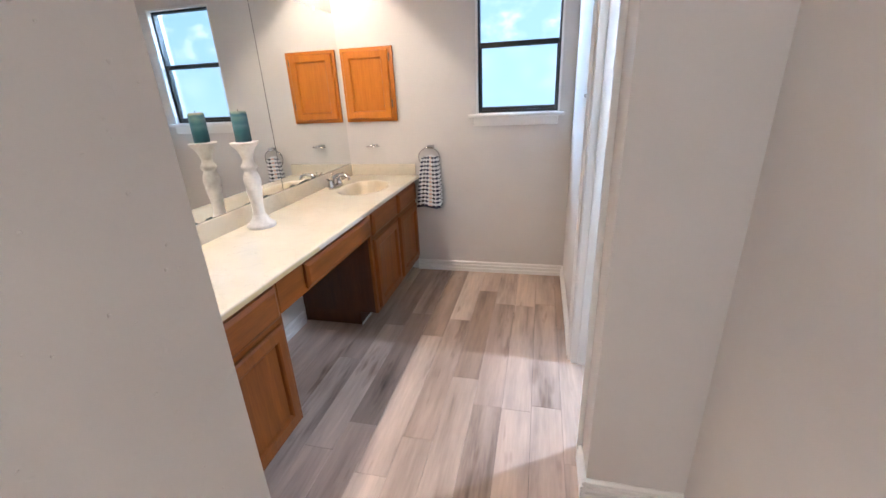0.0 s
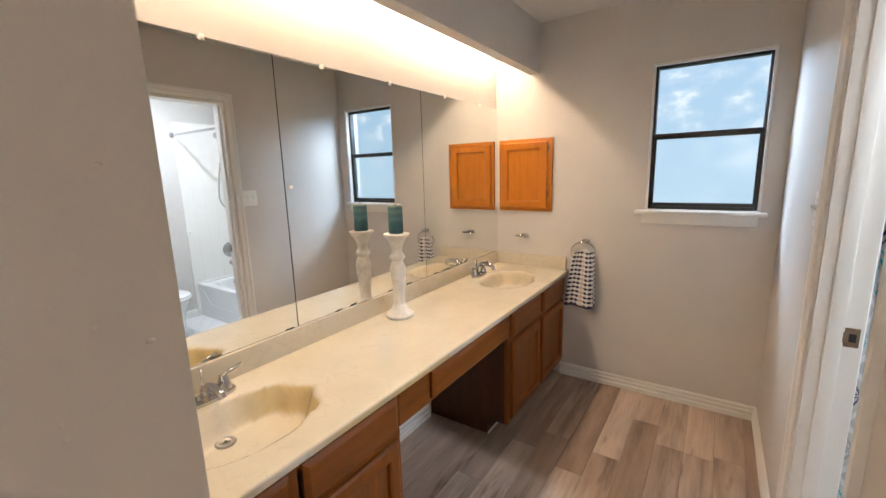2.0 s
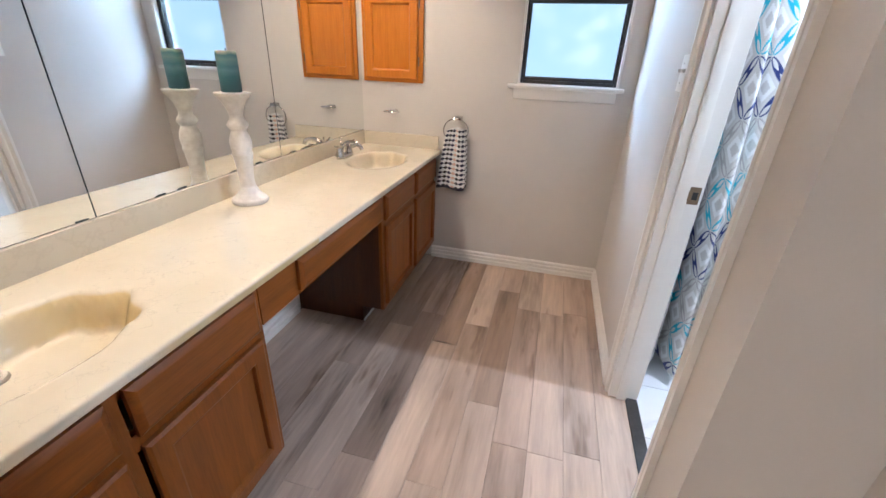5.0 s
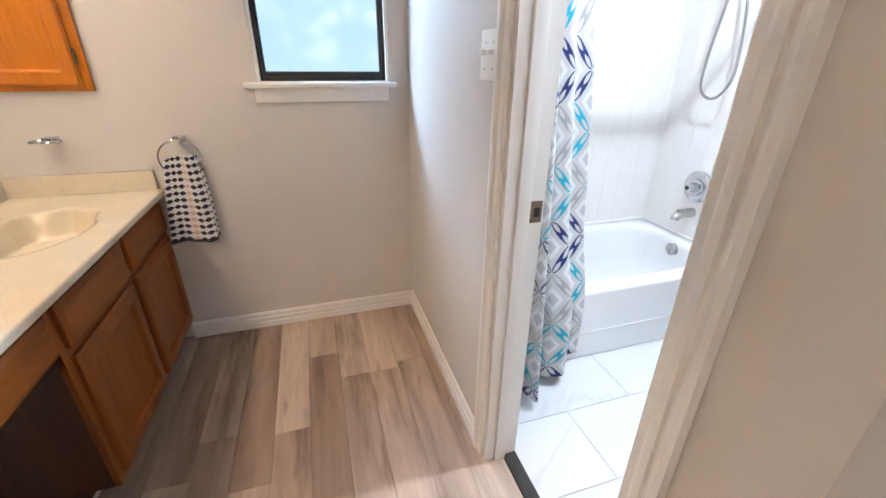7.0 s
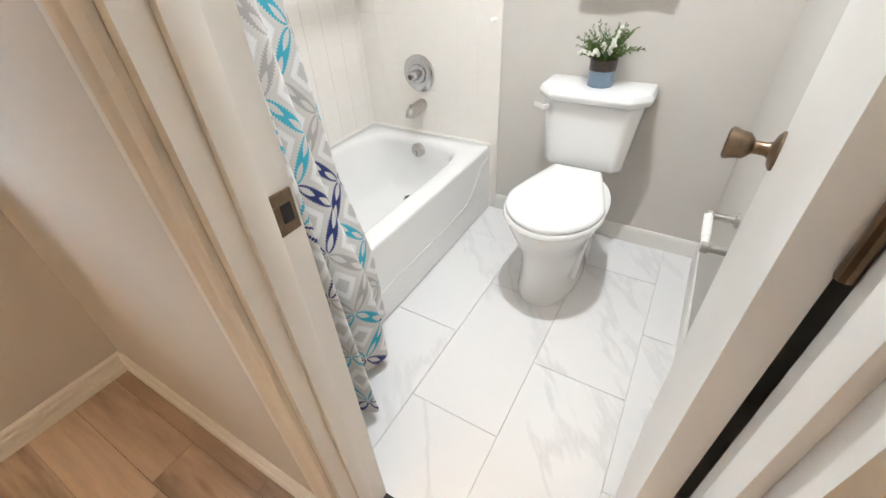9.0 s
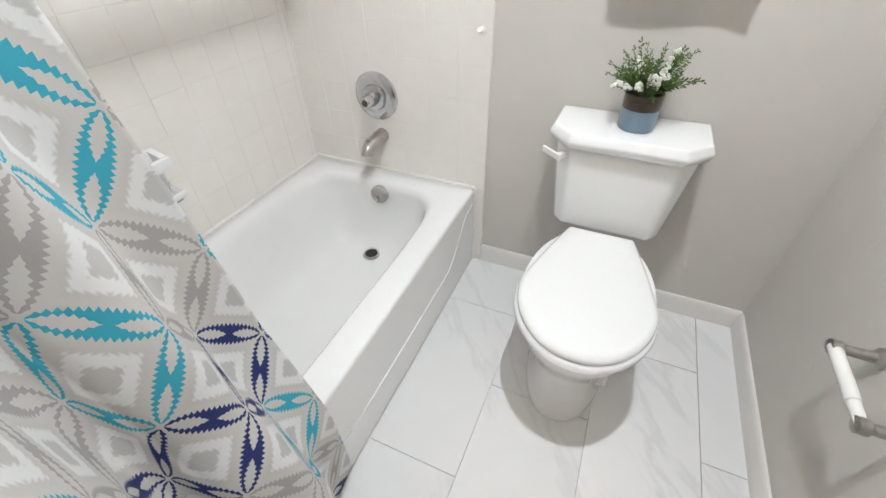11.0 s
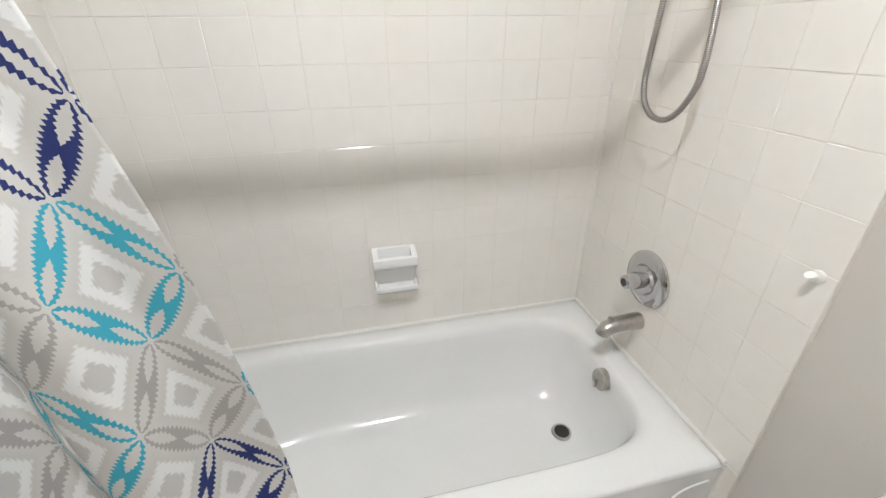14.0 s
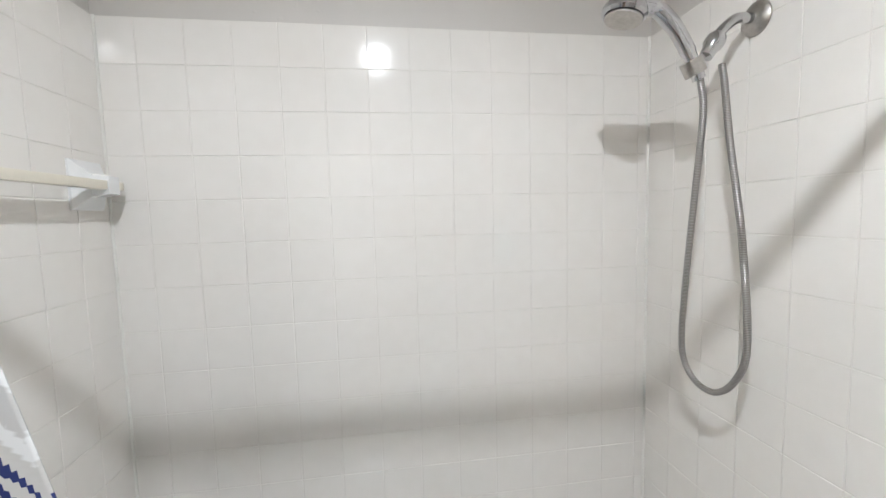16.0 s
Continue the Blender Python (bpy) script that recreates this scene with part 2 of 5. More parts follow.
def smooth_path(ctrl, n=8):
    """Catmull-Rom through control points."""
    P = [Vector(c) for c in ctrl]
    P = [2 * P[0] - P[1]] + P + [2 * P[-1] - P[-2]]
    out = []
    for i in range(1, len(P) - 2):
        a, b, c, d = P[i - 1:i + 3]
        for k in range(n):
            t = k / n
            out.append(0.5 * ((2 * b) + (c - a) * t + (2 * a - 5 * b + 4 * c - d) * t * t + (3 * b - a - 3 * c + d) * t ** 3))
    out.append(P[-2])
    return out


def finish(ob, angle=35):
    if angle:
        me = ob.data
        for f in me.polygons:
            f.use_smooth = True
        me.set_sharp_from_angle(angle=radians(angle))


def mesh_of(name, bm, material, loc=(0, 0, 0), angle=35):
    bmesh.ops.recalc_face_normals(bm, faces=bm.faces)
    bmesh.ops.translate(bm, vec=-Vector(loc), verts=bm.verts)
    me = bpy.data.meshes.new(name)
    bm.to_mesh(me)
    bm.free()
    for mm in (material if isinstance(material, (list, tuple)) else [material]):
        me.materials.append(mm)
    return me


def part(name, bm, material, parent, label="", angle=35):
    """One mesh under a thing or part, built in world coordinates."""
    bpy.context.view_layer.update()
    base = parent.matrix_world.translation
    ob = new(name, mesh_of(name, bm, material, base))
    ob.parent = parent
    finish(ob, angle)
    if label:
        tagged(ob, label)
    return ob


def thing(name, loc, label, category, group="", kind=""):
    ob = new(name)
    ob.empty_display_size = 0.05
    ob.location = loc
    bpy.context.view_layer.update()
    return tagged(ob, label, category, group, kind)


def solid(name, bm, material, label, category="", kind="structure", angle=35, loc=(0, 0, 0), group=""):
    ob = new(name, mesh_of(name, bm, material, loc))
    ob.location = loc
    finish(ob, angle)
    bpy.context.view_layer.update()
    return tagged(ob, label, category or name.split("_")[0], group, kind)


def slab(*a, bev=0.0):
    return box(bmesh.new(), *a, bev=bev)


def boxes(*bs, bev=0.0):
    bm = bmesh.new()
    for b in bs:
        box(bm, *b, bev=bev)
    return bm


# ---- plan ----
W, CEILZ = 1.625, 2.36          # vanity room: x 0..W, y 0..-2.62
DY0, DY1, DTOP = -1.066, -1.63, 1.965   # bath door opening in the right wall
XI = 1.735                      # bath face of the right wall
XB, YB, YS = 3.18, 0.03, -1.70  # bath room: far wall, tub wall, near wall
NEAR = -2.62                    # end wall of the vanity
PX1 = 1.93                      # right face of the passage
STUB = -1.835
BACK = -5.4

# walls
WX0, WX1, WZ0, WZ1 = 0.985, 1.54, 1.175, 2.008
solid("wall_mirror", slab(-0.12, 0, NEAR - 0.12, 0.15, 0, CEILZ), PAINT, "painted greige wall behind the vanity mirror", "wall")
solid("wall_window", boxes((0, WX0, 0, 0.15, 0, CEILZ), (WX1, W, 0, 0.15, 0, CEILZ), (WX0, WX1, 0, 0.15, 0, WZ0), (WX0, WX1, 0, 0.15, WZ1, CEILZ)), PAINT, "painted greige wall with a window opening", "wall")
solid("wall_partition", boxes((W, XI, DY0, 0.15, 0, CEILZ), (W, XI, STUB, DY1, 0, CEILZ), (W, XI, DY1, DY0, DTOP, CEILZ)), PAINT, "painted greige wall with a doorway to the bath", "wall")
solid("wall_stub", slab(XI, PX1 + 0.12, STUB, YS, 0, CEILZ), PAINT, "short painted greige wall return beside the doorway", "wall")
solid("wall_passage_right", slab(PX1, PX1 + 0.12, BACK, STUB, 0, CEILZ), PAINT, "painted greige wall of the entry passage", "wall")
solid("wall_passage_left", slab(0, PX0, BACK, NEAR, 0, CEILZ), PAINT, "painted greige wall with knock-down texture ending the vanity alcove", "wall")
specks = bmesh.new()
sr = random.Random(3)
for _ in range(150):
    rr = sr.uniform(0.0007, 0.0017)
    bmesh.ops.create_icosphere(specks, subdivisions=2, radius=rr, matrix=Matrix.Translation((PX0 + 0.0002, sr.uniform(-2.95, NEAR - 0.01), sr.uniform(0.75, 1.95))) @ Matrix.Diagonal((0.55, sr.uniform(0.8, 1.6), sr.uniform(0.8, 1.5), 1)))
part("texture_specks", specks, PAINT, bpy.data.objects["wall_passage_left"])
# unseen wall, added to close the passage end to the sky
solid("wall_back", slab(PX0, PX1, BACK - 0.12, BACK, 0, CEILZ), PAINT, "unseen painted wall added to close the passage", "wall")
solid("wall_bath_far", slab(XB + 0.012, XB + 0.13, YS - 0.12, YB + 0.15, 0, CEILZ), PAINT, "painted greige wall behind the toilet and tub", "wall")
solid("wall_bath_tub", slab(XI, XB + 0.012, YB + 0.012, YB + 0.15, 0, CEILZ), PAINT, "painted greige wall above the tub tiles", "wall")
solid("wall_bath_near", slab(PX1 + 0.12, XB + 0.012, YS - 0.12, YS, 0, CEILZ), PAINT, "painted greige wall with the paper holder", "wall")
solid("ceiling_vanity", slab(-0.12, W, BACK, 0.15, CEILZ, CEILZ + 0.1), CEIL, "off-white textured ceiling", "ceiling")
solid("ceiling_passage", slab(W, PX1 + 0.12, BACK, STUB, CEILZ, CEILZ + 0.1), CEIL, "off-white textured ceiling of the passage", "ceiling")
solid("ceiling_bath", slab(W, XB + 0.13, STUB, YB + 0.15, CEILZ, CEILZ + 0.1), CEIL, "off-white textured bath ceiling", "ceiling")
# valance that hides the vanity tubes
solid("valance", slab(0.245, 0.315, NEAR, 0, 2.055, CEILZ, bev=0.003), PAINT, "painted drop valance over the vanity mirror", "valance")

TUBE = bpy.data.materials.new("tube_glow")
TUBE.use_nodes = True
tn = TUBE.node_tree
tn.nodes.remove(tn.nodes["Principled BSDF"])
te = tn.nodes.new("ShaderNodeEmission")
te.inputs[0].default_value, te.inputs[1].default_value = (*WARM, 1), TUBE_GLOW
tn.links.new(te.outputs[0], tn.nodes["Material Output"].inputs[0])
for ty in (-0.08, -1.35):
    ft = thing("strip_light", (0.054, ty - 0.6, 2.2), "long fluorescent strip light hidden behind the valance", "strip light", "vanity strip lights")
    part("diffuser", slab(0.012, 0.096, ty - 1.19, ty, 2.222, 2.230), TUBE, ft, "glowing flat diffuser")
    part("reflector", boxes((0.006, 0.012, ty - 1.19, ty, 2.214, 2.270), (0.096, 0.102, ty - 1.19, ty, 2.220, 2.270), (0.012, 0.096, ty - 1.19, ty, 2.262, 2.270)), PLASTIC, ft)
    for yy in (ty + 0.006, ty - 1.196):
        part("end_cap", slab(0.004, 0.106, yy - 0.006, yy + 0.006, 2.218, 2.290), PLASTIC, ft)
    part("batten", slab(0.010, 0.098, ty - 1.190, ty, 2.2705, CEILZ - 0.001), PLASTIC, ft)

# floors
floor = solid("floor", slab(-0.12, PX1 + 0.12, BACK, 0.15, -0.1, -0.006), SUBFLOOR, "grey-brown wood-look vinyl plank floor", "floor")
floor_bath = solid("floor_bath", slab(PX1 + 0.12, XB + 0.13, STUB, YB + 0.15, -0.1, -0.004), GROUT_FLOOR, "white marble-look tiled bath floor", "floor")


def strip_x(x, side, y0, y1, h=0.082):
    """Baseboard on a wall of constant x; side is the way into the room."""
    prof = [(0.0004, 0), (0.018, 0), (0.018, 0.026), (0.009, 0.029), (0.009, 0.039), (0.018, 0.042), (0.018, 0.054), (0.009, 0.057), (0.009, 0.064), (0.014, 0.067), (0.014, 0.074), (0.006, h), (0.0004, h)]
    return ring_faces(bmesh.new(), [[(x + side * a, y, z) for a, z in prof] for y in (y0, y1)], True, True)


def strip_y(y, side, x0, x1, h=0.082):
    prof = [(0.0004, 0), (0.018, 0), (0.018, 0.026), (0.009, 0.029), (0.009, 0.039), (0.018, 0.042), (0.018, 0.054), (0.009, 0.057), (0.009, 0.064), (0.014, 0.067), (0.014, 0.074), (0.006, h), (0.0004, h)]
    return ring_faces(bmesh.new(), [[(x, y + side * a, z) for a, z in prof] for x in (x0, x1)], True, True)


def plain_strip(bm_of, *a):
    """Plain board with an eased top edge; bm_of places depth and height along the wall."""
    prof = [(0.0004, 0), (0.012, 0), (0.012, 0.066), (0.010, 0.075), (0.006, 0.081), (0.0004, 0.083)]
    return ring_faces(bmesh.new(), [[bm_of(d, z, q) for d, z in prof] for q in a], True, True)


BASE_L = "white painted baseboard with beaded profile"
solid("baseboard_window", strip_y(0, -1, 0.5, W - 0.003), TRIM, BASE_L, "baseboard")
solid("baseboard_partition", strip_x(W, -1, -0.02, DY0 + 0.063), TRIM, BASE_L, "baseboard")
solid("baseboard_corner", strip_x(W, -1, DY1 - 0.062, STUB - 0.016), TRIM, BASE_L, "baseboard")
solid("baseboard_stub", strip_y(STUB, -1, W - 0.012, PX1 - 0.003), TRIM, BASE_L, "baseboard")
solid("baseboard_passage", strip_x(PX1, -1, STUB - 0.02, BACK), TRIM, BASE_L, "baseboard")
solid("baseboard_knee", strip_x(0, 1, -0.93, -1.74), TRIM, BASE_L, "baseboard")
solid("baseboard_bath_far", plain_strip(lambda d, z, q: (XB + 0.012 - d, q, z), -0.737, YS + 0.003), TRIM, "cream painted baseboard behind the toilet", "baseboard")
solid("baseboard_bath_near", plain_strip(lambda d, z, q: (q, YS + d, z), PX1 + 0.13, XB - 0.002), TRIM, "cream painted baseboard in the bath", "baseboard")


# door casing and jambs
def casing(name, x, side, z0=0.0):
    """Moulded architrave round the doorway on the wall face x."""
    prof = [(0.0, 0.0004), (0.0, 0.010), (0.008, 0.014), (0.020, 0.014), (0.025, 0.010), (0.031, 0.012), (0.040, 0.019), (0.053, 0.019), (0.053, 0.0004)]
    path = [(DY0 + 0.008, z0, 1, 0), (DY0 + 0.008, DTOP + 0.008, 1, 1), (DY1 - 0.008, DTOP + 0.008, -1, 1), (DY1 - 0.008, z0, -1, 0)]
    loops = [[(x + side * d, y + sy * o, z + sz * o) for o, d in prof] for y, z, sy, sz in path]
    return solid(name, ring_faces(bmesh.new(), loops, True, True), TRIM, "white moulded door casing round the bath doorway", "door casing")


casing("trim_door_outer", W, -1)
casing("trim_door_inner", XI, 1)
jamb = boxes((W - 0.002, XI + 0.002, DY0 - 0.014, DY0 + 0.002, 0, DTOP - 0.014), (W - 0.002, XI + 0.002, DY1 - 0.002, DY1 + 0.014, 0, DTOP - 0.014), (W - 0.002, XI + 0.002, DY1 - 0.002, DY0 + 0.002, DTOP - 0.014, DTOP + 0.002))
for y0, y1 in ((DY0 - 0.026, DY0 - 0.014), (DY1 + 0.014, DY1 + 0.026)):
    box(jamb, W + 0.03, W + 0.068, y0, y1, 0, DTOP - 0.014, bev=0.003)
solid("trim_door_jamb", jamb, TRIM, "white painted door jamb with stop moulding", "door jamb")
solid("threshold", slab(XI - 0.045, XI + 0.003, DY1 + 0.014, DY0 - 0.014, 0.0, 0.009, bev=0.003), DARK, "dark brown transition strip in the doorway", "threshold")

sp = thing("strike_plate", (W + 0.09, DY0 - 0.016, 0.915), "aged brass strike plate let into the door jamb", "strike plate")
part("plate", slab(W + 0.072, W + 0.106, DY0 - 0.0185, DY0 - 0.0135, 0.885, 0.945, bev=0.002), OLDBRASS, sp)
part("lip", slab(W + 0.066, W + 0.074, DY0 - 0.024, DY0 - 0.0165, 0.898, 0.932, bev=0.002), OLDBRASS, sp)
part("latch_hole", slab(W + 0.082, W + 0.098, DY0 - 0.020, DY0 - 0.0182, 0.902, 0.928), DRAINHOLE, sp)

# bath door, standing open along the near wall
door = thing("door_1", (XI, DY1 + 0.02, 0.01), "white painted bath door standing wide open", "door", kind="structure")
swing = Matrix.Translation((XI + 0.015, DY1 + 0.055, 0)) @ pose(0, 0, 0, 0, 0, -7)


def swung(bm):
    """Turns what is built along +x from the hinge into the door's open position."""
    bmesh.ops.transform(bm, matrix=swing, verts=bm.verts)
    return bm


part("slab", swung(slab(0, 0.535, -0.033, 0, 0.012, DTOP - 0.02, bev=0.002)), TRIM, door)
k = bmesh.new()
lathe(k, (0.472, 0, 0.895), [(0.031, 0), (0.031, 0.004), (0.024, 0.009), (0.013, 0.012), (0.0105, 0.018), (0.0105, 0.034), (0.016, 0.038), (0.021, 0.044), (0.023, 0.058), (0.026, 0.066), (0.026, 0.070), (0.022, 0.073), (0.0, 0.073)], 28, (0, 1, 0))
part("door_knob", swung(k), OLDBRASS, door, "aged brass door knob")
for hz in (0.25, 1.0, 1.72):
    part("hinge", swung(lathe(bmesh.new(), (-0.006, -0.036, hz), [(0.006, 0), (0.006, 0.09)], 10)), OLDBRASS, door)

# ---- window ----
win = thing("window_1", (1.262, 0.05, 1.2), "bronze aluminium single-hung window with obscured panes", "window", kind="structure")
fy0, fy1 = 0.035, 0.085
x0, x1, z0, z1, zm = WX0 + 0.012, WX1 - 0.012, WZ0 + 0.012, WZ1 - 0.012, 1.607
part("window_frame", boxes((x0, x0 + 0.014, fy0, fy1, z0, z1), (x1 - 0.014, x1, fy0, fy1, z0, z1), (x0 + 0.014, x1 - 0.014, fy0, fy1, z1 - 0.014, z1), (x0 + 0.014, x1 - 0.014, fy0, fy1, z0, z0 + 0.018), bev=0.003), BRONZE, win)
part("meeting_rail", slab(x0 + 0.014, x1 - 0.014, fy0 - 0.006, fy1 - 0.02, zm - 0.016, zm + 0.016, bev=0.003), BRONZE, win)
part("lower_sash", boxes((x0 + 0.014, x0 + 0.024, fy0 + 0.004, fy1 - 0.02, z0 + 0.018, zm - 0.014), (x1 - 0.024, x1 - 0.014, fy0 + 0.004, fy1 - 0.02, z0 + 0.018, zm - 0.014), (x0 + 0.024, x1 - 0.024, fy0 + 0.004, fy1 - 0.02, z0 + 0.018, z0 + 0.038), bev=0.002), BRONZE, win)
gm, gt, gp = nodes("window_glass")
gp.inputs["Base Color"].default_value = (0.93, 0.97, 0.99, 1)
gp.inputs["Transmission Weight"].default_value, gp.inputs["Roughness"].default_value, gp.inputs["IOR"].default_value = 1.0, 0.06, 1.05
gn = noise_node(gt, 14, 3, geo_pos(gt))
bump(gt, gp, gn, 0.05, 0.01)
gl = gm.copy()
gl.name = "obscured_window_glass"
gl.node_tree.nodes["Principled BSDF"].inputs["Roughness"].default_value = 0.30
for a, b, gmat in ((z0 + 0.030, zm - 0.012, gl), (zm + 0.012, z1 - 0.012, gm)):
    pane = part("pane", slab(x0 + 0.012, x1 - 0.012, 0.060, 0.064, a, b), gmat, win, angle=0)
    pane.visible_shadow = False
part("liner", boxes((WX0 + 0.001, x0, 0.002, 0.12, WZ0, WZ1), (x1, WX1 - 0.001, 0.002, 0.12, WZ0, WZ1), (x0, x1, 0.002, 0.12, z1, WZ1 - 0.001), (x0, x1, 0.002, 0.12, WZ0 + 0.001, z0)), TRIM, win, "white painted window reveal")
part("window_sill", slab(0.932, 1.568, -0.034, 0.033, 1.161, 1.183, bev=0.006), TRIM, win)
part("sill_apron", slab(0.968, 1.532, -0.014, -0.001, 1.104, 1.161, bev=0.004), TRIM, win)

# sky with soft clouds outside
bm_, bt, bp = nodes("sky_glow")
bt.nodes.remove(bp)
em = bt.nodes.new("ShaderNodeEmission")
v = geo_pos(bt, (0.40, 0.40, 0.65))
cl = noise_node(bt, 1.5, 3, v, 0.5)
g = bt.nodes.new("ShaderNodeSeparateXYZ")
bt.links.new(geo_pos(bt), g.inputs[0])
hz_ = maths(bt, "MULTIPLY", g.outputs[2], 0.09)
cloud = ramp(bt, cl, [(0.44, (0.58, 0.77, 0.93)), (0.55, (0.74, 0.87, 0.97)), (0.66, (1.22, 1.23, 1.22))])
low = mixc(bt, maths(bt, "MINIMUM", maths(bt, "MAXIMUM", maths(bt, "SUBTRACT", 0.75, hz_), 0.0), 1.0), cloud, (0.68, 0.84, 0.90))
bt.links.new(low, em.inputs[0])
em.inputs[1].default_value = 0.78
bt.links.new(em.outputs[0], bt.nodes["Material Output"].inputs[0])
solid("backdrop", slab(-30, 32, 25, 25.1, -12, 40), bm_, "bright blue sky with soft white clouds", "sky")
solid("ground", slab(-60, 60, 0.6, 60, -2.7, -2.6), plain("lawn", (0.05, 0.09, 0.03), (0.09, 0.13, 0.05), 3, 0.9), "lawn outside the window", "ground")

# ---- vanity ----
CT, CF = 0.765, 0.545           # counter top height, front edge
SINKS = (-0.43, -2.17)


def counter_z(x, y):
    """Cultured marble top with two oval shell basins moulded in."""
    z = CT
    for sy in SINKS:
        a = math.atan2((x - 0.285) / 0.155, (y - sy) / 0.215)
        far = min(1.0, max(0.0, math.cos(a) * 1.6))
        r = math.hypot((x - 0.285) / 0.155, (y - sy) / 0.215) * (1 - 0.045 * far * math.cos(9 * a))
        wall = 0.45 - 0.20 * far
        if r < 1.05:
            s = min(1.0, max(0.0, (1.05 - r) / wall))
            z = CT - 0.088 * s * s * (3 - 2 * s) - 0.008 * max(0.0, 0.6 - r)
    return z


vt = thing("countertop", (0.27, -1.31, CT), "cream cultured marble vanity top with two shell basins", "worktop")
bm = bmesh.new()
xs = [0.003 + (CF - 0.013) * i / 44 for i in range(45)]
ys = [-0.003 + (NEAR + 0.006) * j / 218 for j in range(219)]
grid = [[bm.verts.new((x, y, counter_z(x, y))) for y in ys] for x in xs]
for i in range(44):
    for j in range(218):
        bm.faces.new((grid[i][j], grid[i + 1][j], grid[i + 1][j + 1], grid[i][j + 1]))
edge = grid[-1]
for dx, dz in ((0.006, -0.0012), (0.009, -0.004), (0.010, -0.008), (0.010, -0.023), (0.006, -0.026), (-0.06, -0.026)):
    nxt = [bm.verts.new((xs[-1] + dx, y, CT + dz)) for y in ys]
    for j in range(218):
        bm.faces.new((edge[j], nxt[j], nxt[j + 1], edge[j + 1]))
    edge = nxt
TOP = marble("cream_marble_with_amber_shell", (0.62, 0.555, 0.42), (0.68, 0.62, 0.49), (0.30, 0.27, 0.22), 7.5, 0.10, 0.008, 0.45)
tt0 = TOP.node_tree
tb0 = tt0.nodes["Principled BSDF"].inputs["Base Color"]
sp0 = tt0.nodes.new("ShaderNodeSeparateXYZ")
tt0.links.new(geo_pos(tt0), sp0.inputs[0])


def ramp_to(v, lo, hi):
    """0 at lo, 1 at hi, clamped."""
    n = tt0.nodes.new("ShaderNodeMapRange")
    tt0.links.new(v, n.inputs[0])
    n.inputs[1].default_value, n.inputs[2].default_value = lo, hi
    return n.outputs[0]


# amber tint on the basins' far-end walls, fading out at rim and floor
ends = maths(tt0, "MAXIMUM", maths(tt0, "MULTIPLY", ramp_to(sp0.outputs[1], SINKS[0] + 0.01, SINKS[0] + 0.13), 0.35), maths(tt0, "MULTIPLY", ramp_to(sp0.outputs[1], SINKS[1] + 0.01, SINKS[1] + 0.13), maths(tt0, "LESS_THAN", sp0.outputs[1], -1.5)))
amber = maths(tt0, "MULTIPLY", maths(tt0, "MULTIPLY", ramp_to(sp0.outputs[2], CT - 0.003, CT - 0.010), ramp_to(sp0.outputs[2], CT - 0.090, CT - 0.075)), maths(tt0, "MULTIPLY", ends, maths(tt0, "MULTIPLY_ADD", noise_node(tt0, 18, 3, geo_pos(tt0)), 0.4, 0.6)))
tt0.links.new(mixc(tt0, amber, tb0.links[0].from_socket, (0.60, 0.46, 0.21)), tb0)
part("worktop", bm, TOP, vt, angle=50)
part("backsplash", slab(0.002, 0.020, NEAR + 0.002, -0.021, CT - 0.002, 0.853, bev=0.003), CULT, vt)
part("side_splash", slab(0.002, 0.525, -0.020, -0.002, CT - 0.002, 0.848, bev=0.003), CULT, vt)
for sy in SINKS:
    d = part("drain_ring", lathe(bmesh.new(), (0.205, sy - 0.022, CT - 0.0885), [(0.0, 0.001), (0.018, 0.002), (0.020, 0.005), (0.026, 0.006), (0.029, 0.003), (0.029, -0.004)], 24), NICKEL, vt, "tarnished metal drain ring")
    part("stopper", lathe(bmesh.new(), (0.205, sy - 0.022, CT - 0.0855), [(0.015, 0), (0.014, 0.004), (0.0, 0.006)], 16), CHROME, d)


def faucet(y, rise, reach):
    f = thing("faucet", (0.085, y, CT), "chrome two-handle basin faucet with lever handles", "faucet", "basin faucets")
    bm = bmesh.new()
    pr = [[(0.085 + rx * math.cos(a), y + ry * math.sin(a), z) for a in (2 * math.pi * k / 28 for k in range(28))] for rx, ry, z in ((0.030, 0.088, CT), (0.030, 0.088, CT + 0.010), (0.024, 0.080, CT + 0.018), (0.010, 0.06, CT + 0.020))]
    part("base", ring_faces(bm, pr, True, True), CHROME, f)
    part("spout", tube(bmesh.new(), smooth_path([(0.072, y, CT + 0.012), (0.080, y, CT + 0.034 + rise), (0.105, y, CT + 0.050 + 1.3 * rise), (0.145 + reach, y, CT + 0.052 + 1.3 * rise), (0.172 + reach, y, CT + 0.044 + rise), (0.180 + reach, y, CT + 0.034 + 0.7 * rise)], 6), [0.017] * 8 + [0.014] * 8 + [0.012] * 9 + [0.011] * 6, 14), CHROME, f)
    for s in (-1, 1):
        h = part("handle", lathe(bmesh.new(), (0.080, y + s * 0.055, CT + 0.012), [(0.024, 0), (0.024, 0.010), (0.016, 0.030), (0.012, 0.046), (0.0, 0.050)], 18), CHROME, f)
        part("lever", tube(bmesh.new(), smooth_path([(0.080, y + s * 0.055, CT + 0.055), (0.085, y + s * 0.085, CT + 0.066), (0.088, y + s * 0.115, CT + 0.076)], 5), [0.007] * 6 + [0.005] * 5, 10), CHROME, h)
    part("lift_rod", tube(bmesh.new(), [(0.062, y, CT + 0.015), (0.062, y, CT + 0.09), (0.062, y, CT + 0.10)], [0.003, 0.003, 0.006], 8), CHROME, f)
    return f


faucet(SINKS[0], 0.022, 0.012)
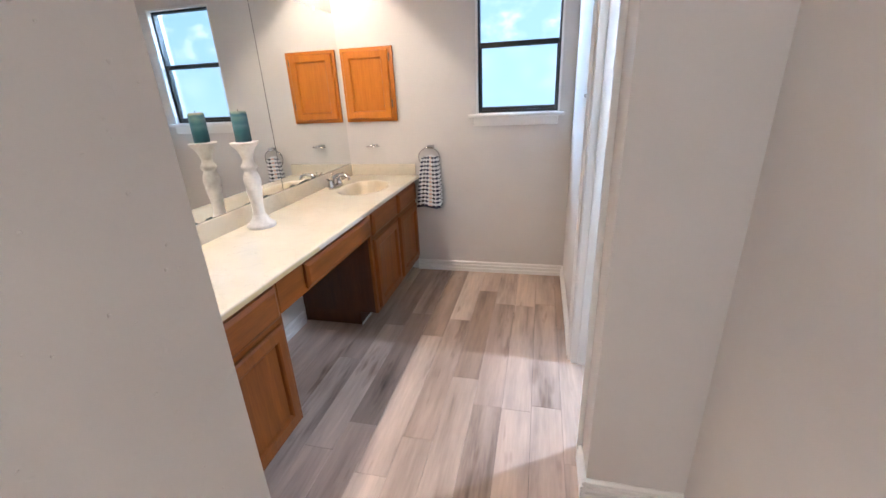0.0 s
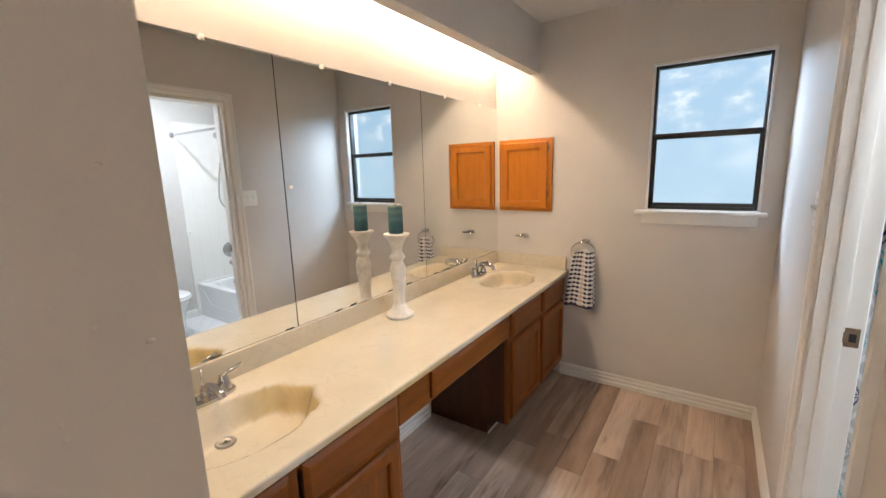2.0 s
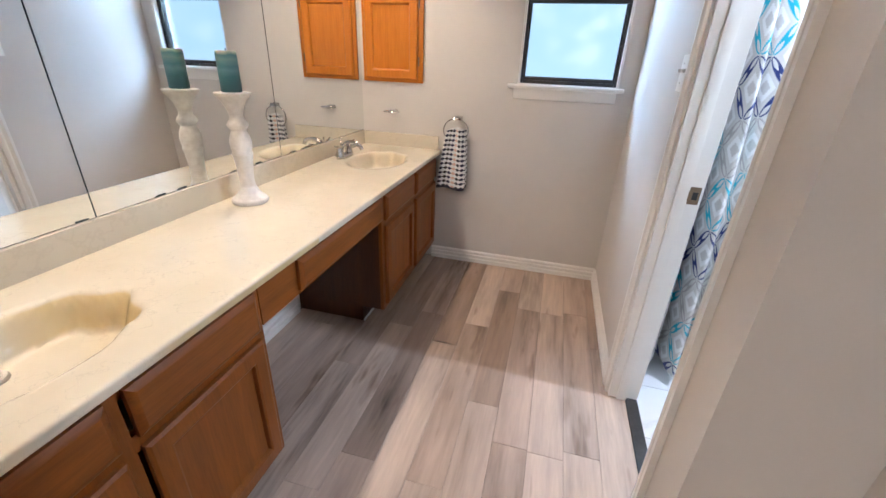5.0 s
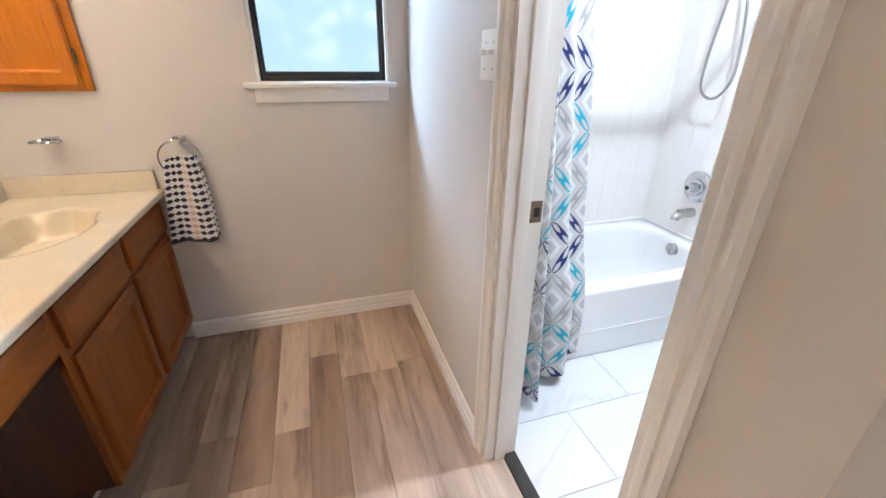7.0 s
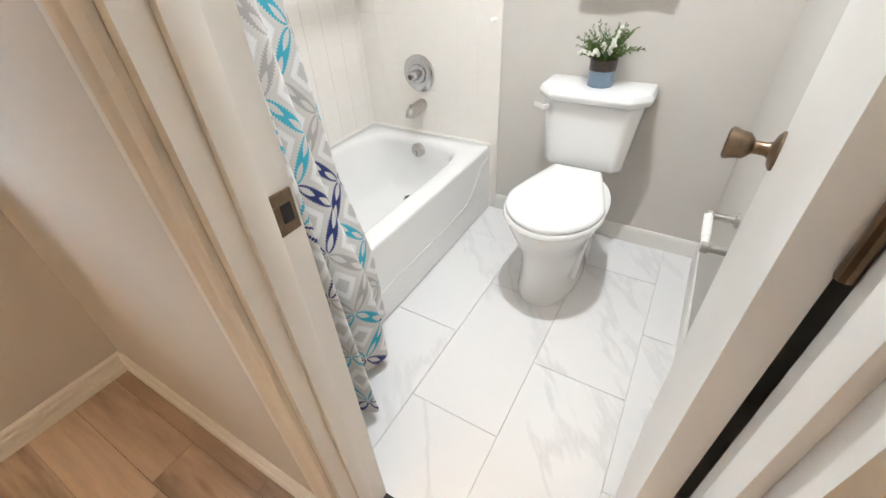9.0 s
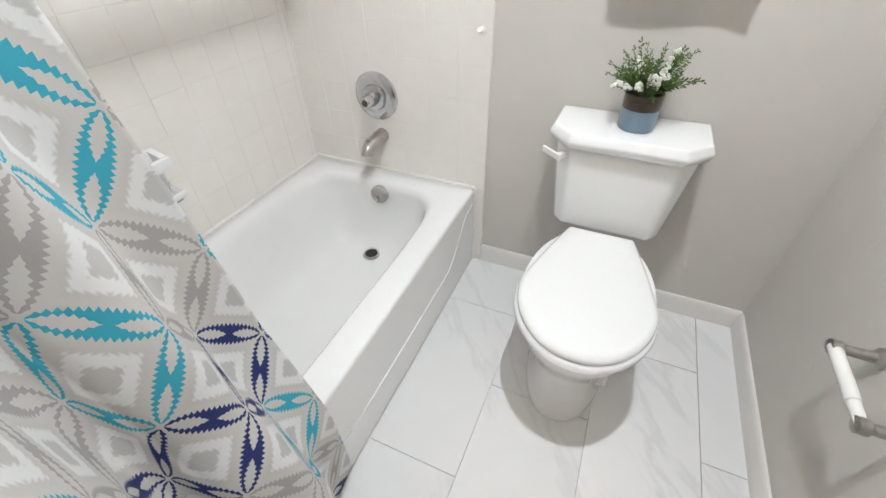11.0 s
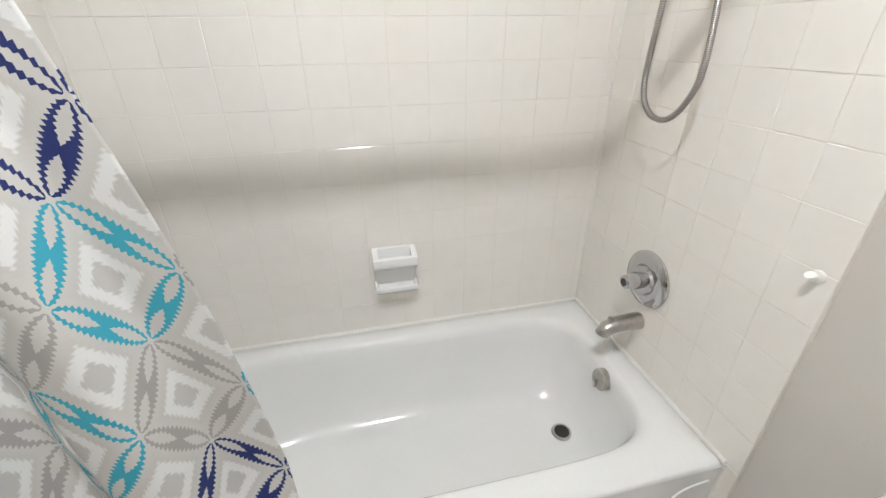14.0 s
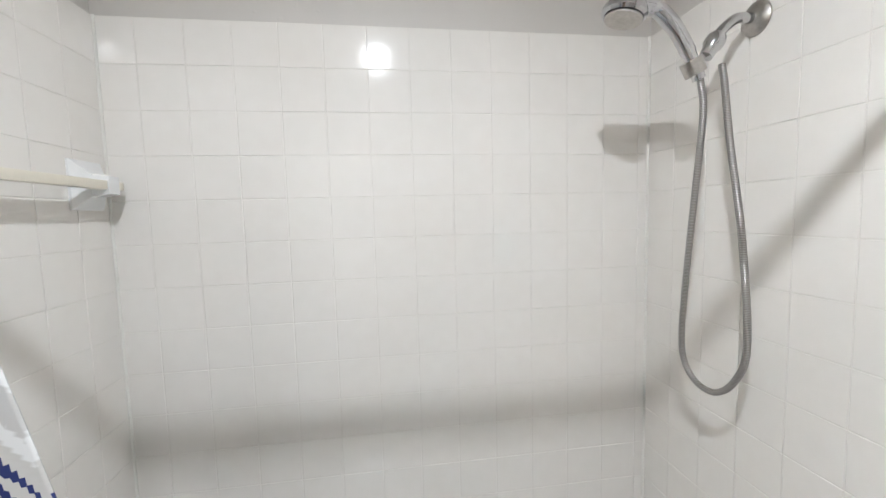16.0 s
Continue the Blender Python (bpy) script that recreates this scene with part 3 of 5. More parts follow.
faucet(SINKS[1], 0.0, 0.0)

FX = 0.505     # face frame plane


def panel_front(parent, name, y0, y1, z0, z1, panel, mat=None, group=""):
    """Overlay door or drawer front with routed edge; panel: recessed field."""
    mat = mat or OAK
    bm = bmesh.new()
    loops = []
    for inset, x in ((0, FX + 0.001), (0, FX + 0.012), (0.008, FX + 0.018)) + (((0.046, FX + 0.020), (0.052, FX + 0.017), (0.056, FX + 0.006), (0.060, FX + 0.005)) if panel else ((0.016, FX + 0.021),)):
        loops.append([(x, y0 - inset, z0 + inset), (x, y1 + inset, z0 + inset), (x, y1 + inset, z1 - inset), (x, y0 - inset, z1 - inset)])
    ring_faces(bm, loops, True, True)
    return part(name, bm, mat, parent, angle=20)


def base_unit(y0, y1, fronts, label):
    u = thing("vanity_cabinet", (0.25, (y0 + y1) / 2, 0), label, "cabinet", "vanity cabinets")
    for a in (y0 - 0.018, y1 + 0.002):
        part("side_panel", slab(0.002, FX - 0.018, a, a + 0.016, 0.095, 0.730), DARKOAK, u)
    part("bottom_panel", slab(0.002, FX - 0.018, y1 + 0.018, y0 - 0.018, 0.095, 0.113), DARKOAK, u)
    part("toe_kick", slab(0.002, 0.385, y1 + 0.004, y0 - 0.004, 0.003, 0.095), DARKOAK, u, "dark oak recessed toe kick")
    ff = bmesh.new()
    box(ff, FX - 0.018, FX, y1 + 0.002, y0 - 0.002, 0.690, 0.733)
    box(ff, FX - 0.018, FX, y1 + 0.002, y0 - 0.002, 0.095, 0.135)
    for yy in [y0 - 0.002 - 0.017, y1 + 0.002 + 0.017] + [a[0] + 0.012 for a in fronts[1:]]:
        box(ff, FX - 0.0175, FX - 0.0005, yy - 0.017, yy + 0.017, 0.135, 0.690)
    box(ff, FX - 0.017, FX - 0.001, y1 + 0.002, y0 - 0.002, 0.548, 0.592)
    part("face_frame", ff, OAK, u)
    for a, b in fronts:
        panel_front(u, "drawer_front", a, b, 0.588, 0.712, False, OAK_Y)
        panel_front(u, "door", a, b, 0.122, 0.560, True)
    part("shoe_trim", slab(0.385, 0.391, y1 + 0.004, y0 - 0.004, 0.0, 0.012), TRIM, u, "white caulked shoe strip")
    return u


base_unit(-0.003, -0.905, [(-0.028, -0.428), (-0.466, -0.876)], "brown oak vanity cabinet with two doors and two drawer fronts")
base_unit(-1.765, NEAR + 0.003, [(-1.789, -2.160), (-2.198, -2.591)], "brown oak vanity cabinet with two doors and two drawer fronts")
kd = thing("knee_drawer", (0.3, -1.34, 0.6), "brown oak apron with a shallow drawer over the knee space", "drawer")
part("apron", slab(FX - 0.018, FX, -1.763, -0.907, 0.588, 0.733), OAK_Y, kd)
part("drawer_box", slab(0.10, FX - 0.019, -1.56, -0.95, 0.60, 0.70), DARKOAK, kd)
panel_front(kd, "drawer_front", -0.925, -1.585, 0.604, 0.712, False, OAK_Y)

# mirror panels with clips
mm, mt, mp_ = nodes("mirror_silver")
mp_.inputs["Base Color"].default_value = (0.86, 0.88, 0.87, 1)
mp_.inputs["Metallic"].default_value, mp_.inputs["Roughness"].default_value = 1.0, 0.015
EDGE = plain("mirror_edge", (0.02, 0.03, 0.028), (0.05, 0.06, 0.055), 20, 0.3)
for a, b in ((-0.004, -0.904), (-0.908, -1.770), (-1.774, NEAR + 0.002)):
    mr = thing("wall_mirror_panel", (0.004, (a + b) / 2, 0.86), "large frameless mirror panel over the vanity top", "mirror", "vanity mirror panels")
    part("glass", slab(0.0045, 0.0085, b, a, 0.856, 1.862), mm, mr, angle=0)
    part("backing", slab(0.0015, 0.0045, b - 0.0015, a + 0.0015, 0.8532, 1.8635), EDGE, mr)
    for f in (0.28, 0.75):
        yy = a + (b - a) * f
        part("clip", slab(0.002, 0.0125, yy - 0.009, yy + 0.009, 1.850, 1.870, bev=0.002), PLASTIC, mr, "clear plastic mirror clip")

# silvering eaten away along the lower edge
tarn = random.Random(21)
for mr in [o for o in bpy.data.objects if o.name.startswith("wall_mirror_panel")]:
    for _ in range(5):
        cy_ = mr.location.y + tarn.uniform(-0.40, 0.40)
        spot = bmesh.new()
        for _ in range(4):
            box(spot, 0.0085, 0.0092 + tarn.uniform(0, 0.0004), cy_ + tarn.uniform(-0.02, 0), cy_ + tarn.uniform(0.004, 0.03), 0.8565, 0.8575 + tarn.uniform(0.001, 0.006))
        part("tarnish", spot, EDGE, mr, "black tarnish at the mirror edge")

# recessed medicine cabinet
mc = thing("medicine_cabinet", (0.22, -0.002, 1.16), "honey oak medicine cabinet set in the wall", "cabinet")


def honey_frame(x0, x1, z0, z1, y, w, depth):
    return boxes((x0, x0 + w, y, y + depth, z0, z1), (x1 - w, x1, y, y + depth, z0, z1), (x0 + w, x1 - w, y, y + depth, z0, z0 + w), (x0 + w, x1 - w, y, y + depth, z1 - w, z1), bev=0.002)


part("cabinet_frame", honey_frame(0.030, 0.416, 1.156, 1.645, -0.017, 0.034, 0.016), HONEY, mc)
bm = bmesh.new()
lp = []
for inset, y in ((0, -0.018), (0, -0.028), (0.007, -0.036), (0.046, -0.036), (0.052, -0.030), (0.055, -0.023), (0.060, -0.023)):
    lp.append([(0.050 + inset, y, 1.176 + inset), (0.386 - inset, y, 1.176 + inset), (0.386 - inset, y, 1.625 - inset), (0.050 + inset, y, 1.625 - inset)])
door_mc = part("cabinet_door", ring_faces(bm, lp, True, True), HONEY, mc, angle=20)
for zz in (1.25, 1.55):
    part("hinge", lathe(bmesh.new(), (0.391, -0.024, zz), [(0.005, 0), (0.005, 0.05)], 10), OLDBRASS, door_mc)

# towel ring and towel
tr = thing("towel_ring", (0.656, -0.02, 0.97), "chrome towel ring on the wall", "towel ring")
part("mount", slab(0.634, 0.678, -0.050, -0.002, 0.960, 0.984, bev=0.006), CHROME, tr)
part("ring", tube(bmesh.new(), [(0.645 + 0.078 * math.sin(a), -0.045, 0.897 + 0.072 * math.cos(a)) for a in (2 * math.pi * k / 40 for k in range(41))], 0.0035, 8), CHROME, tr)

tm, tt, tp = nodes("dotted_towel_cloth")
uvn = coords(tt, "UV", (1, 1, 1))
sx = tt.nodes.new("ShaderNodeSeparateXYZ")
tt.links.new(uvn, sx.inputs[0])
row = maths(tt, "FRACT", maths(tt, "MULTIPLY", sx.outputs[1], 34.0))
colu = maths(tt, "FRACT", maths(tt, "MULTIPLY", sx.outputs[0], 34.0))
rw = maths(tt, "LESS_THAN", maths(tt, "ABSOLUTE", maths(tt, "SUBTRACT", row, 0.5)), maths(tt, "MULTIPLY_ADD", maths(tt, "SINE", maths(tt, "MULTIPLY", colu, 3.1416)), 0.30, 0.02))
altrow = maths(tt, "FRACT", maths(tt, "MULTIPLY", maths(tt, "FLOOR", maths(tt, "MULTIPLY", sx.outputs[0], 34.0)), 0.2))
darkc = ramp(tt, altrow, [(0.0, (0.025, 0.027, 0.06)), (0.15, (0.02, 0.02, 0.025)), (0.35, (0.03, 0.03, 0.07)), (0.55, (0.62, 0.42, 0.34)), (0.75, (0.02, 0.02, 0.03))], "CONSTANT")
hem = maths(tt, "LESS_THAN", sx.outputs[1], 0.012)
tcol = mixc(tt, rw, (0.72, 0.71, 0.70), darkc)
tt.links.new(mixc(tt, hem, tcol, (0.02, 0.022, 0.05)), tp.inputs["Base Color"])
tp.inputs["Roughness"].default_value, tp.inputs["Sheen Weight"].default_value = 0.95, 0.3
bump(tt, tp, noise_node(tt, 900, 2, geo_pos(tt)), 0.4, 0.002)


def cloth(name, front, material, parent, thick=0.004, angle=80):
    """A sheet from front(u, v) -> point, with UV in metres and thickness."""
    nu, nv, su, sv, fn = front
    bm = bmesh.new()
    uvl = bm.loops.layers.uv.new("UVMap")
    vs = [[bm.verts.new(fn(i / nu, j / nv)) for j in range(nv + 1)] for i in range(nu + 1)]
    for i in range(nu):
        for j in range(nv):
            f = bm.faces.new((vs[i][j], vs[i + 1][j], vs[i + 1][j + 1], vs[i][j + 1]))
            for lo, (a, b) in zip(f.loops, ((i, j), (i + 1, j), (i + 1, j + 1), (i, j + 1))):
                lo[uvl].uv = (a / nu * su, b / nv * sv)
    ob = part(name, bm, material, parent, angle=angle)
    mod = ob.modifiers.new("thickness", "SOLIDIFY")
    mod.thickness, mod.offset = thick, 0.0
    return ob


def towel_front(u, v):
    z = 0.530 + v * 0.385
    w = 0.185 - 0.075 * v ** 1.5
    x = 0.628 + 0.022 * v + (u - 0.5) * w
    fold = 0.010 * math.sin(u * 9.0 + 1.0) * (0.5 + v * 0.7) + 0.006 * math.sin(u * 17 + v * 2)
    return (x, -0.058 - fold * 0.8 - 0.010 * (1 - v) + 0.004, z + 0.006 * math.sin(u * 6) * (1 - v) - (0.02 * (abs(u - 0.5) * 2) ** 2 if v > 0.98 else 0))


def towel_back(u, v):
    x, y, z = towel_front(u, v)
    return (x + 0.004, y + 0.026, z + 0.012 * (1 - v))


tw = thing("hand_towel", (0.64, -0.05, 0.53), "white towel with rows of dark dots draped through the ring", "towel")
cloth("front_fall", (36, 30, 0.185, 0.385, towel_front), tm, tw)
cloth("back_fall", (36, 30, 0.185, 0.385, towel_back), tm, tw)

# toothbrush holder
th = thing("toothbrush_holder", (0.227, -0.03, 0.98), "chrome toothbrush holder fixed to the wall", "holder")
part("mount", slab(0.206, 0.248, -0.048, -0.002, 0.976, 0.996, bev=0.005), CHROME, th)
part("ring_rail", tube(bmesh.new(), [(0.227 + 0.050 * math.sin(a), -0.062 + 0.026 * math.cos(a), 0.985) for a in (2 * math.pi * k / 32 for k in range(33))], 0.004, 8), CHROME, th)
part("cross_bar", tube(bmesh.new(), [(0.182, -0.06, 0.985), (0.272, -0.06, 0.985)], 0.003, 8), CHROME, th)

# candlestick and candle
CX, CY = 0.120, -1.285
cs = thing("candlestick", (CX, CY, CT), "tall whitewashed turned wooden candlestick on the vanity top", "candlestick")
prof = [(0.070, 0.0), (0.073, 0.004), (0.073, 0.013), (0.068, 0.019), (0.058, 0.022), (0.054, 0.030), (0.048, 0.034), (0.043, 0.042), (0.036, 0.056), (0.031, 0.066), (0.029, 0.086), (0.030, 0.112), (0.033, 0.145), (0.037, 0.178), (0.040, 0.186), (0.040, 0.192), (0.037, 0.198), (0.041, 0.215), (0.042, 0.230), (0.039, 0.250), (0.031, 0.268), (0.028, 0.276), (0.033, 0.282), (0.040, 0.292), (0.040, 0.298), (0.033, 0.308), (0.027, 0.316), (0.026, 0.330), (0.030, 0.345), (0.037, 0.362), (0.047, 0.380), (0.060, 0.392), (0.066, 0.398), (0.067, 0.406), (0.0, 0.408)]
prof = [(0.91 * rad, 0.985 * h) for rad, h in prof]
part("foot", lathe(bmesh.new(), (CX, CY, CT), prof[:10], 40), WHITEWASH, cs, angle=50)
part("turned_stem", lathe(bmesh.new(), (CX, CY, CT), prof[9:28], 40), WHITEWASH, cs, angle=50)
part("drip_cup", lathe(bmesh.new(), (CX, CY, CT), prof[27:], 40), WHITEWASH, cs, angle=50)
cm, ct_, cp = nodes("teal_candle_wax")
sz = ct_.nodes.new("ShaderNodeSeparateXYZ")
ct_.links.new(geo_pos(ct_), sz.inputs[0])
wob = maths(ct_, "MULTIPLY_ADD", noise_node(ct_, 25, 3, geo_pos(ct_)), 0.02, sz.outputs[2])
ct_.links.new(ramp(ct_, maths(ct_, "MULTIPLY", maths(ct_, "SUBTRACT", wob, 1.184), 7.2), [(0.0, (0.025, 0.085, 0.10)), (0.30, (0.035, 0.12, 0.14)), (0.45, (0.09, 0.19, 0.22)), (0.55, (0.05, 0.15, 0.18)), (0.70, (0.12, 0.22, 0.22)), (0.80, (0.05, 0.16, 0.20)), (0.88, (0.36, 0.42, 0.34)), (0.97, (0.46, 0.48, 0.38))]), cp.inputs["Base Color"])
cp.inputs["Roughness"].default_value, cp.inputs["Subsurface Weight"].default_value = 0.45, 0.15
cd = thing("candle", (CX, CY, CT + 0.402), "teal layered pillar candle on the candlestick", "candle")
part("wax", lathe(bmesh.new(), (CX, CY, CT + 0.4025), [(0.033, 0), (0.034, 0.004), (0.034, 0.124), (0.031, 0.130), (0.026, 0.128), (0.0, 0.122)], 32), cm, cd)
part("wick", tube(bmesh.new(), [(CX, CY, CT + 0.53), (CX + 0.001, CY + 0.001, CT + 0.541)], 0.0015, 6), DARK, cd)

# light switch and wall bumper on the partition
def switch(y, z):
    s = thing("light_switch", (W - 0.004, y, z), "white double toggle light switch plate", "light switch")
    part("plate", slab(W - 0.0075, W - 0.0005, y - 0.057, y + 0.057, z - 0.058, z + 0.058, bev=0.003), PLASTIC, s)
    for dy in (-0.023, 0.023):
        part("toggle", slab(W - 0.022, W - 0.006, y + dy - 0.005, y + dy + 0.005, z + 0.002, z + 0.014, bev=0.002), PLASTIC, s)
        for dz in (-0.03, 0.03):
            part("screw", lathe(bmesh.new(), (W - 0.0075, y + dy, z + dz), [(0.003, 0), (0.0025, 0.0012), (0.0, 0.0014)], 8, (-1, 0, 0)), NICKEL, s)


switch(-0.945, 1.285)
ms = thing("adhesive_dot", (0.0095, -1.745, 1.398), "small cream adhesive dot stuck on the mirror", "adhesive dot")
part("dot", lathe(bmesh.new(), (0.0085, -1.745, 1.398), [(0.008, 0), (0.007, 0.002), (0.0, 0.003)], 14, (1, 0, 0)), CREAMPL, ms)

# ---- bath tub ----
TX0, TX1, TY0, TY1, RIM = XI + 0.012, XB - 0.002, -0.700, YB - 0.002, 0.355
tub = thing("bathtub", ((TX0 + TX1) / 2, -0.335, 0), "white enamelled alcove bathtub", "bathtub")


def sup(cx, cy, ax, ay, n, z, k=72):
    out = []
    for i in range(k):
        a = 2 * math.pi * i / k
        c, s = math.cos(a), math.sin(a)
        out.append((cx + ax * math.copysign(abs(c) ** (2 / n), c), cy + ay * math.copysign(abs(s) ** (2 / n), s), z))
    return out


cx, cy = (TX0 + TX1) / 2, (TY0 + TY1) / 2
hx, hy = (TX1 - TX0) / 2, (TY1 - TY0) / 2
loops = [sup(cx, cy, hx, hy, 60, RIM - 0.02), sup(cx, cy, hx, hy, 60, RIM - 0.006), sup(cx, cy, hx - 0.005, hy - 0.005, 50, RIM)]
for ins, n, z in ((0.075, 7, RIM), (0.084, 6.5, RIM - 0.003), (0.092, 6, RIM - 0.012), (0.100, 5.5, RIM - 0.035), (0.112, 5, RIM - 0.10), (0.130, 4.6, RIM - 0.19), (0.155, 4.2, RIM - 0.255), (0.195, 4.0, RIM - 0.288), (0.25, 3.6, RIM - 0.300)):
    loops.append(sup(cx + (0.02 if ins > 0.1 else 0.0) + 0.006, cy + 0.012, hx - ins, hy - ins + 0.008, n, z))
loops.append(sup(cx + 0.03, cy + 0.012, 0.2, 0.04, 2, RIM - 0.304))
part("basin", ring_faces(bmesh.new(), loops, False, True), ENAMEL, tub, angle=60)
ap = bmesh.new()
lp = []
for ins, y in ((0, TY0 + 0.02), (0, TY0 + 0.002), (0.002, TY0)):
    lp.append([(TX0 + ins, y, 0.002), (TX1 - ins, y, 0.002), (TX1 - ins, y, RIM - 0.012), (TX0 + ins, y, RIM - 0.012)])
ring_faces(ap, lp, True, True)
part("apron", ap, ENAMEL, tub, angle=30)
# raised rib swept along the apron
rib = smooth_path([(TX1 - 0.03, TY0 - 0.001, 0.300), (TX1 - 0.10, TY0 - 0.001, 0.285), (TX1 - 0.16, TY0 - 0.001, 0.225), (TX1 - 0.24, TY0 - 0.001, 0.165), (TX1 - 0.36, TY0 - 0.001, 0.145), (TX0 + 0.36, TY0 - 0.001, 0.145), (TX0 + 0.2, TY0 - 0.001, 0.18), (TX0 + 0.10, TY0 - 0.001, 0.285), (TX0 + 0.03, TY0 - 0.001, 0.300)], 8)
part("apron_rib", tube(bmesh.new(), rib, 0.0032, 10), ENAMEL, tub, angle=80)
dr = part("drain", lathe(bmesh.new(), (2.975, -0.322, RIM - 0.2955), [(0.0, 0.0035), (0.022, 0.0035), (0.026, 0.007), (0.032, 0.007), (0.036, 0.001)], 24), NICKEL, tub, "metal tub drain with dark opening")
part("drain_hole", lathe(bmesh.new(), (2.975, -0.322, RIM - 0.2912), [(0.026, 0), (0.026, 0.0032), (0.0, 0.0034)], 20), DRAINHOLE, dr)
ov = part("overflow_plate", lathe(bmesh.new(), (3.072, -0.335, 0.303), [(0.036, -0.020), (0.036, 0.004), (0.031, 0.009), (0.012, 0.010), (0.0, 0.011)], 28, (-1, 0, 0.13)), NICKEL, tub, "chrome overflow plate with trip lever")
part("trip_lever", slab(3.048, 3.064, -0.340, -0.330, 0.276, 0.302, bev=0.002), CHROME, ov)

# ---- shower fittings on the tiled wall ----
va = thing("shower_valve", (XB, -0.31, 0.655), "round chrome tub and shower valve with a stubby knob", "valve")
part("escutcheon", lathe(bmesh.new(), (XB - 0.001, -0.310, 0.655), [(0.086, 0), (0.086, 0.006), (0.080, 0.012), (0.052, 0.020), (0.046, 0.018), (0.042, 0.026), (0.030, 0.028), (0.0, 0.029)], 40, (-1, 0, 0)), CHROME, va)
kb = part("knob", lathe(bmesh.new(), (XB - 0.028, -0.310, 0.655), [(0.024, 0), (0.026, 0.012), (0.022, 0.030), (0.020, 0.052), (0.016, 0.055), (0.0, 0.054)], 28, (-1, 0, 0)), CHROME, va)
part("knob_cap", lathe(bmesh.new(), (XB - 0.0815, -0.310, 0.655), [(0.013, 0), (0.012, 0.002), (0.0, 0.0025)], 20, (-1, 0, 0)), DARK, kb)
ts = thing("tub_spout", (XB, -0.315, 0.50), "brushed nickel tub spout with diverter", "spout")
part("spout_body", tube(bmesh.new(), smooth_path([(XB - 0.001, -0.315, 0.507), (XB - 0.045, -0.315, 0.507), (XB - 0.090, -0.315, 0.502), (XB - 0.116, -0.315, 0.489), (XB - 0.121, -0.315, 0.476)], 6), [0.027] * 6 + [0.025] * 6 + [0.024] * 6 + [0.022] * 7, 20), NICKEL, ts)
part("diverter", lathe(bmesh.new(), (XB - 0.104, -0.315, 0.512), [(0.006, 0), (0.006, 0.012), (0.009, 0.014), (0.008, 0.022), (0.0, 0.023)], 14), NICKEL, ts)

sh = thing("hand_shower", (XB, -0.312, 1.89), "chrome hand shower on a wall arm with looped steel hose", "shower head")
part("flange", lathe(bmesh.new(), (XB - 0.001, -0.312, 1.893), [(0.034, 0), (0.034, 0.003), (0.026, 0.010), (0.013, 0.014), (0.0, 0.014)], 28, (-1, 0, 0)), NICKEL, sh)
part("arm", tube(bmesh.new(), smooth_path([(XB - 0.010, -0.312, 1.893), (XB - 0.045, -0.312, 1.892), (XB - 0.075, -0.312, 1.872), (XB - 0.095, -0.312, 1.848)], 6), 0.0105, 14), CHROME, sh)
br = part("bracket", lathe(bmesh.new(), (XB - 0.088, -0.312, 1.856), [(0.016, 0), (0.019, 0.008), (0.019, 0.022), (0.015, 0.030), (0.013, 0.050), (0.0, 0.052)], 20, (-0.55, 0, -0.83)), CHROME, sh)
part("holder", tube(bmesh.new(), [(XB - 0.150, -0.312, 1.806), (XB - 0.135, -0.312, 1.780)], 0.021, 18), NICKEL, br)
hd = smooth_path([(XB - 0.128, -0.312, 1.770), (XB - 0.150, -0.312, 1.815), (XB - 0.185, -0.312, 1.868), (XB - 0.225, -0.312, 1.903), (XB - 0.262, -0.312, 1.912)], 6)
part("handle", tube(bmesh.new(), hd, [0.0125] * 7 + [0.015] * 6 + [0.016] * 6 + [0.018] * 6, 16), CHROME, sh)
part("spray_head", lathe(bmesh.new(), (XB - 0.295, -0.312, 1.885), [(0.0, -0.004), (0.038, -0.003), (0.043, 0.003), (0.042, 0.012), (0.034, 0.028), (0.018, 0.040), (0.0, 0.043)], 30, (0.22, 0, 0.97)), CHROME, sh)
part("spray_face", lathe(bmesh.new(), (XB - 0.296, -0.312, 1.880), [(0.036, 0), (0.035, -0.003), (0.0, -0.0035)], 30, (0.22, 0, 0.97)), NICKEL, sh)
hose = smooth_path([(XB - 0.126, -0.312, 1.772), (XB - 0.113, -0.307, 1.702), (XB - 0.102, -0.275, 1.525), (XB - 0.094, -0.243, 1.312), (XB - 0.094, -0.240, 1.182), (XB - 0.091, -0.272, 1.126), (XB - 0.087, -0.327, 1.116), (XB - 0.085, -0.376, 1.160), (XB - 0.084, -0.400, 1.244), (XB - 0.084, -0.380, 1.449), (XB - 0.079, -0.338, 1.649), (XB - 0.078, -0.320, 1.765), (XB - 0.080, -0.314, 1.800)], 14)
hm, ht, hp = nodes("ribbed_steel_hose")
wv = ht.nodes.new("ShaderNodeTexWave")
wv.bands_direction, wv.inputs["Scale"].default_value = "Z", 95
ht.links.new(geo_pos(ht), wv.inputs["Vector"])
ht.links.new(ramp(ht, wv.outputs["Fac"], [(0.2, (0.22, 0.21, 0.20)), (0.8, (0.50, 0.48, 0.46))]), hp.inputs["Base Color"])
hp.inputs["Metallic"].default_value, hp.inputs["Roughness"].default_value = 1.0, 0.35
bump(ht, hp, wv.outputs["Fac"], 0.3, 0.002)
part("hose", tube(bmesh.new(), hose, 0.0068, 12), hm, sh, "ribbed steel shower hose", angle=80)

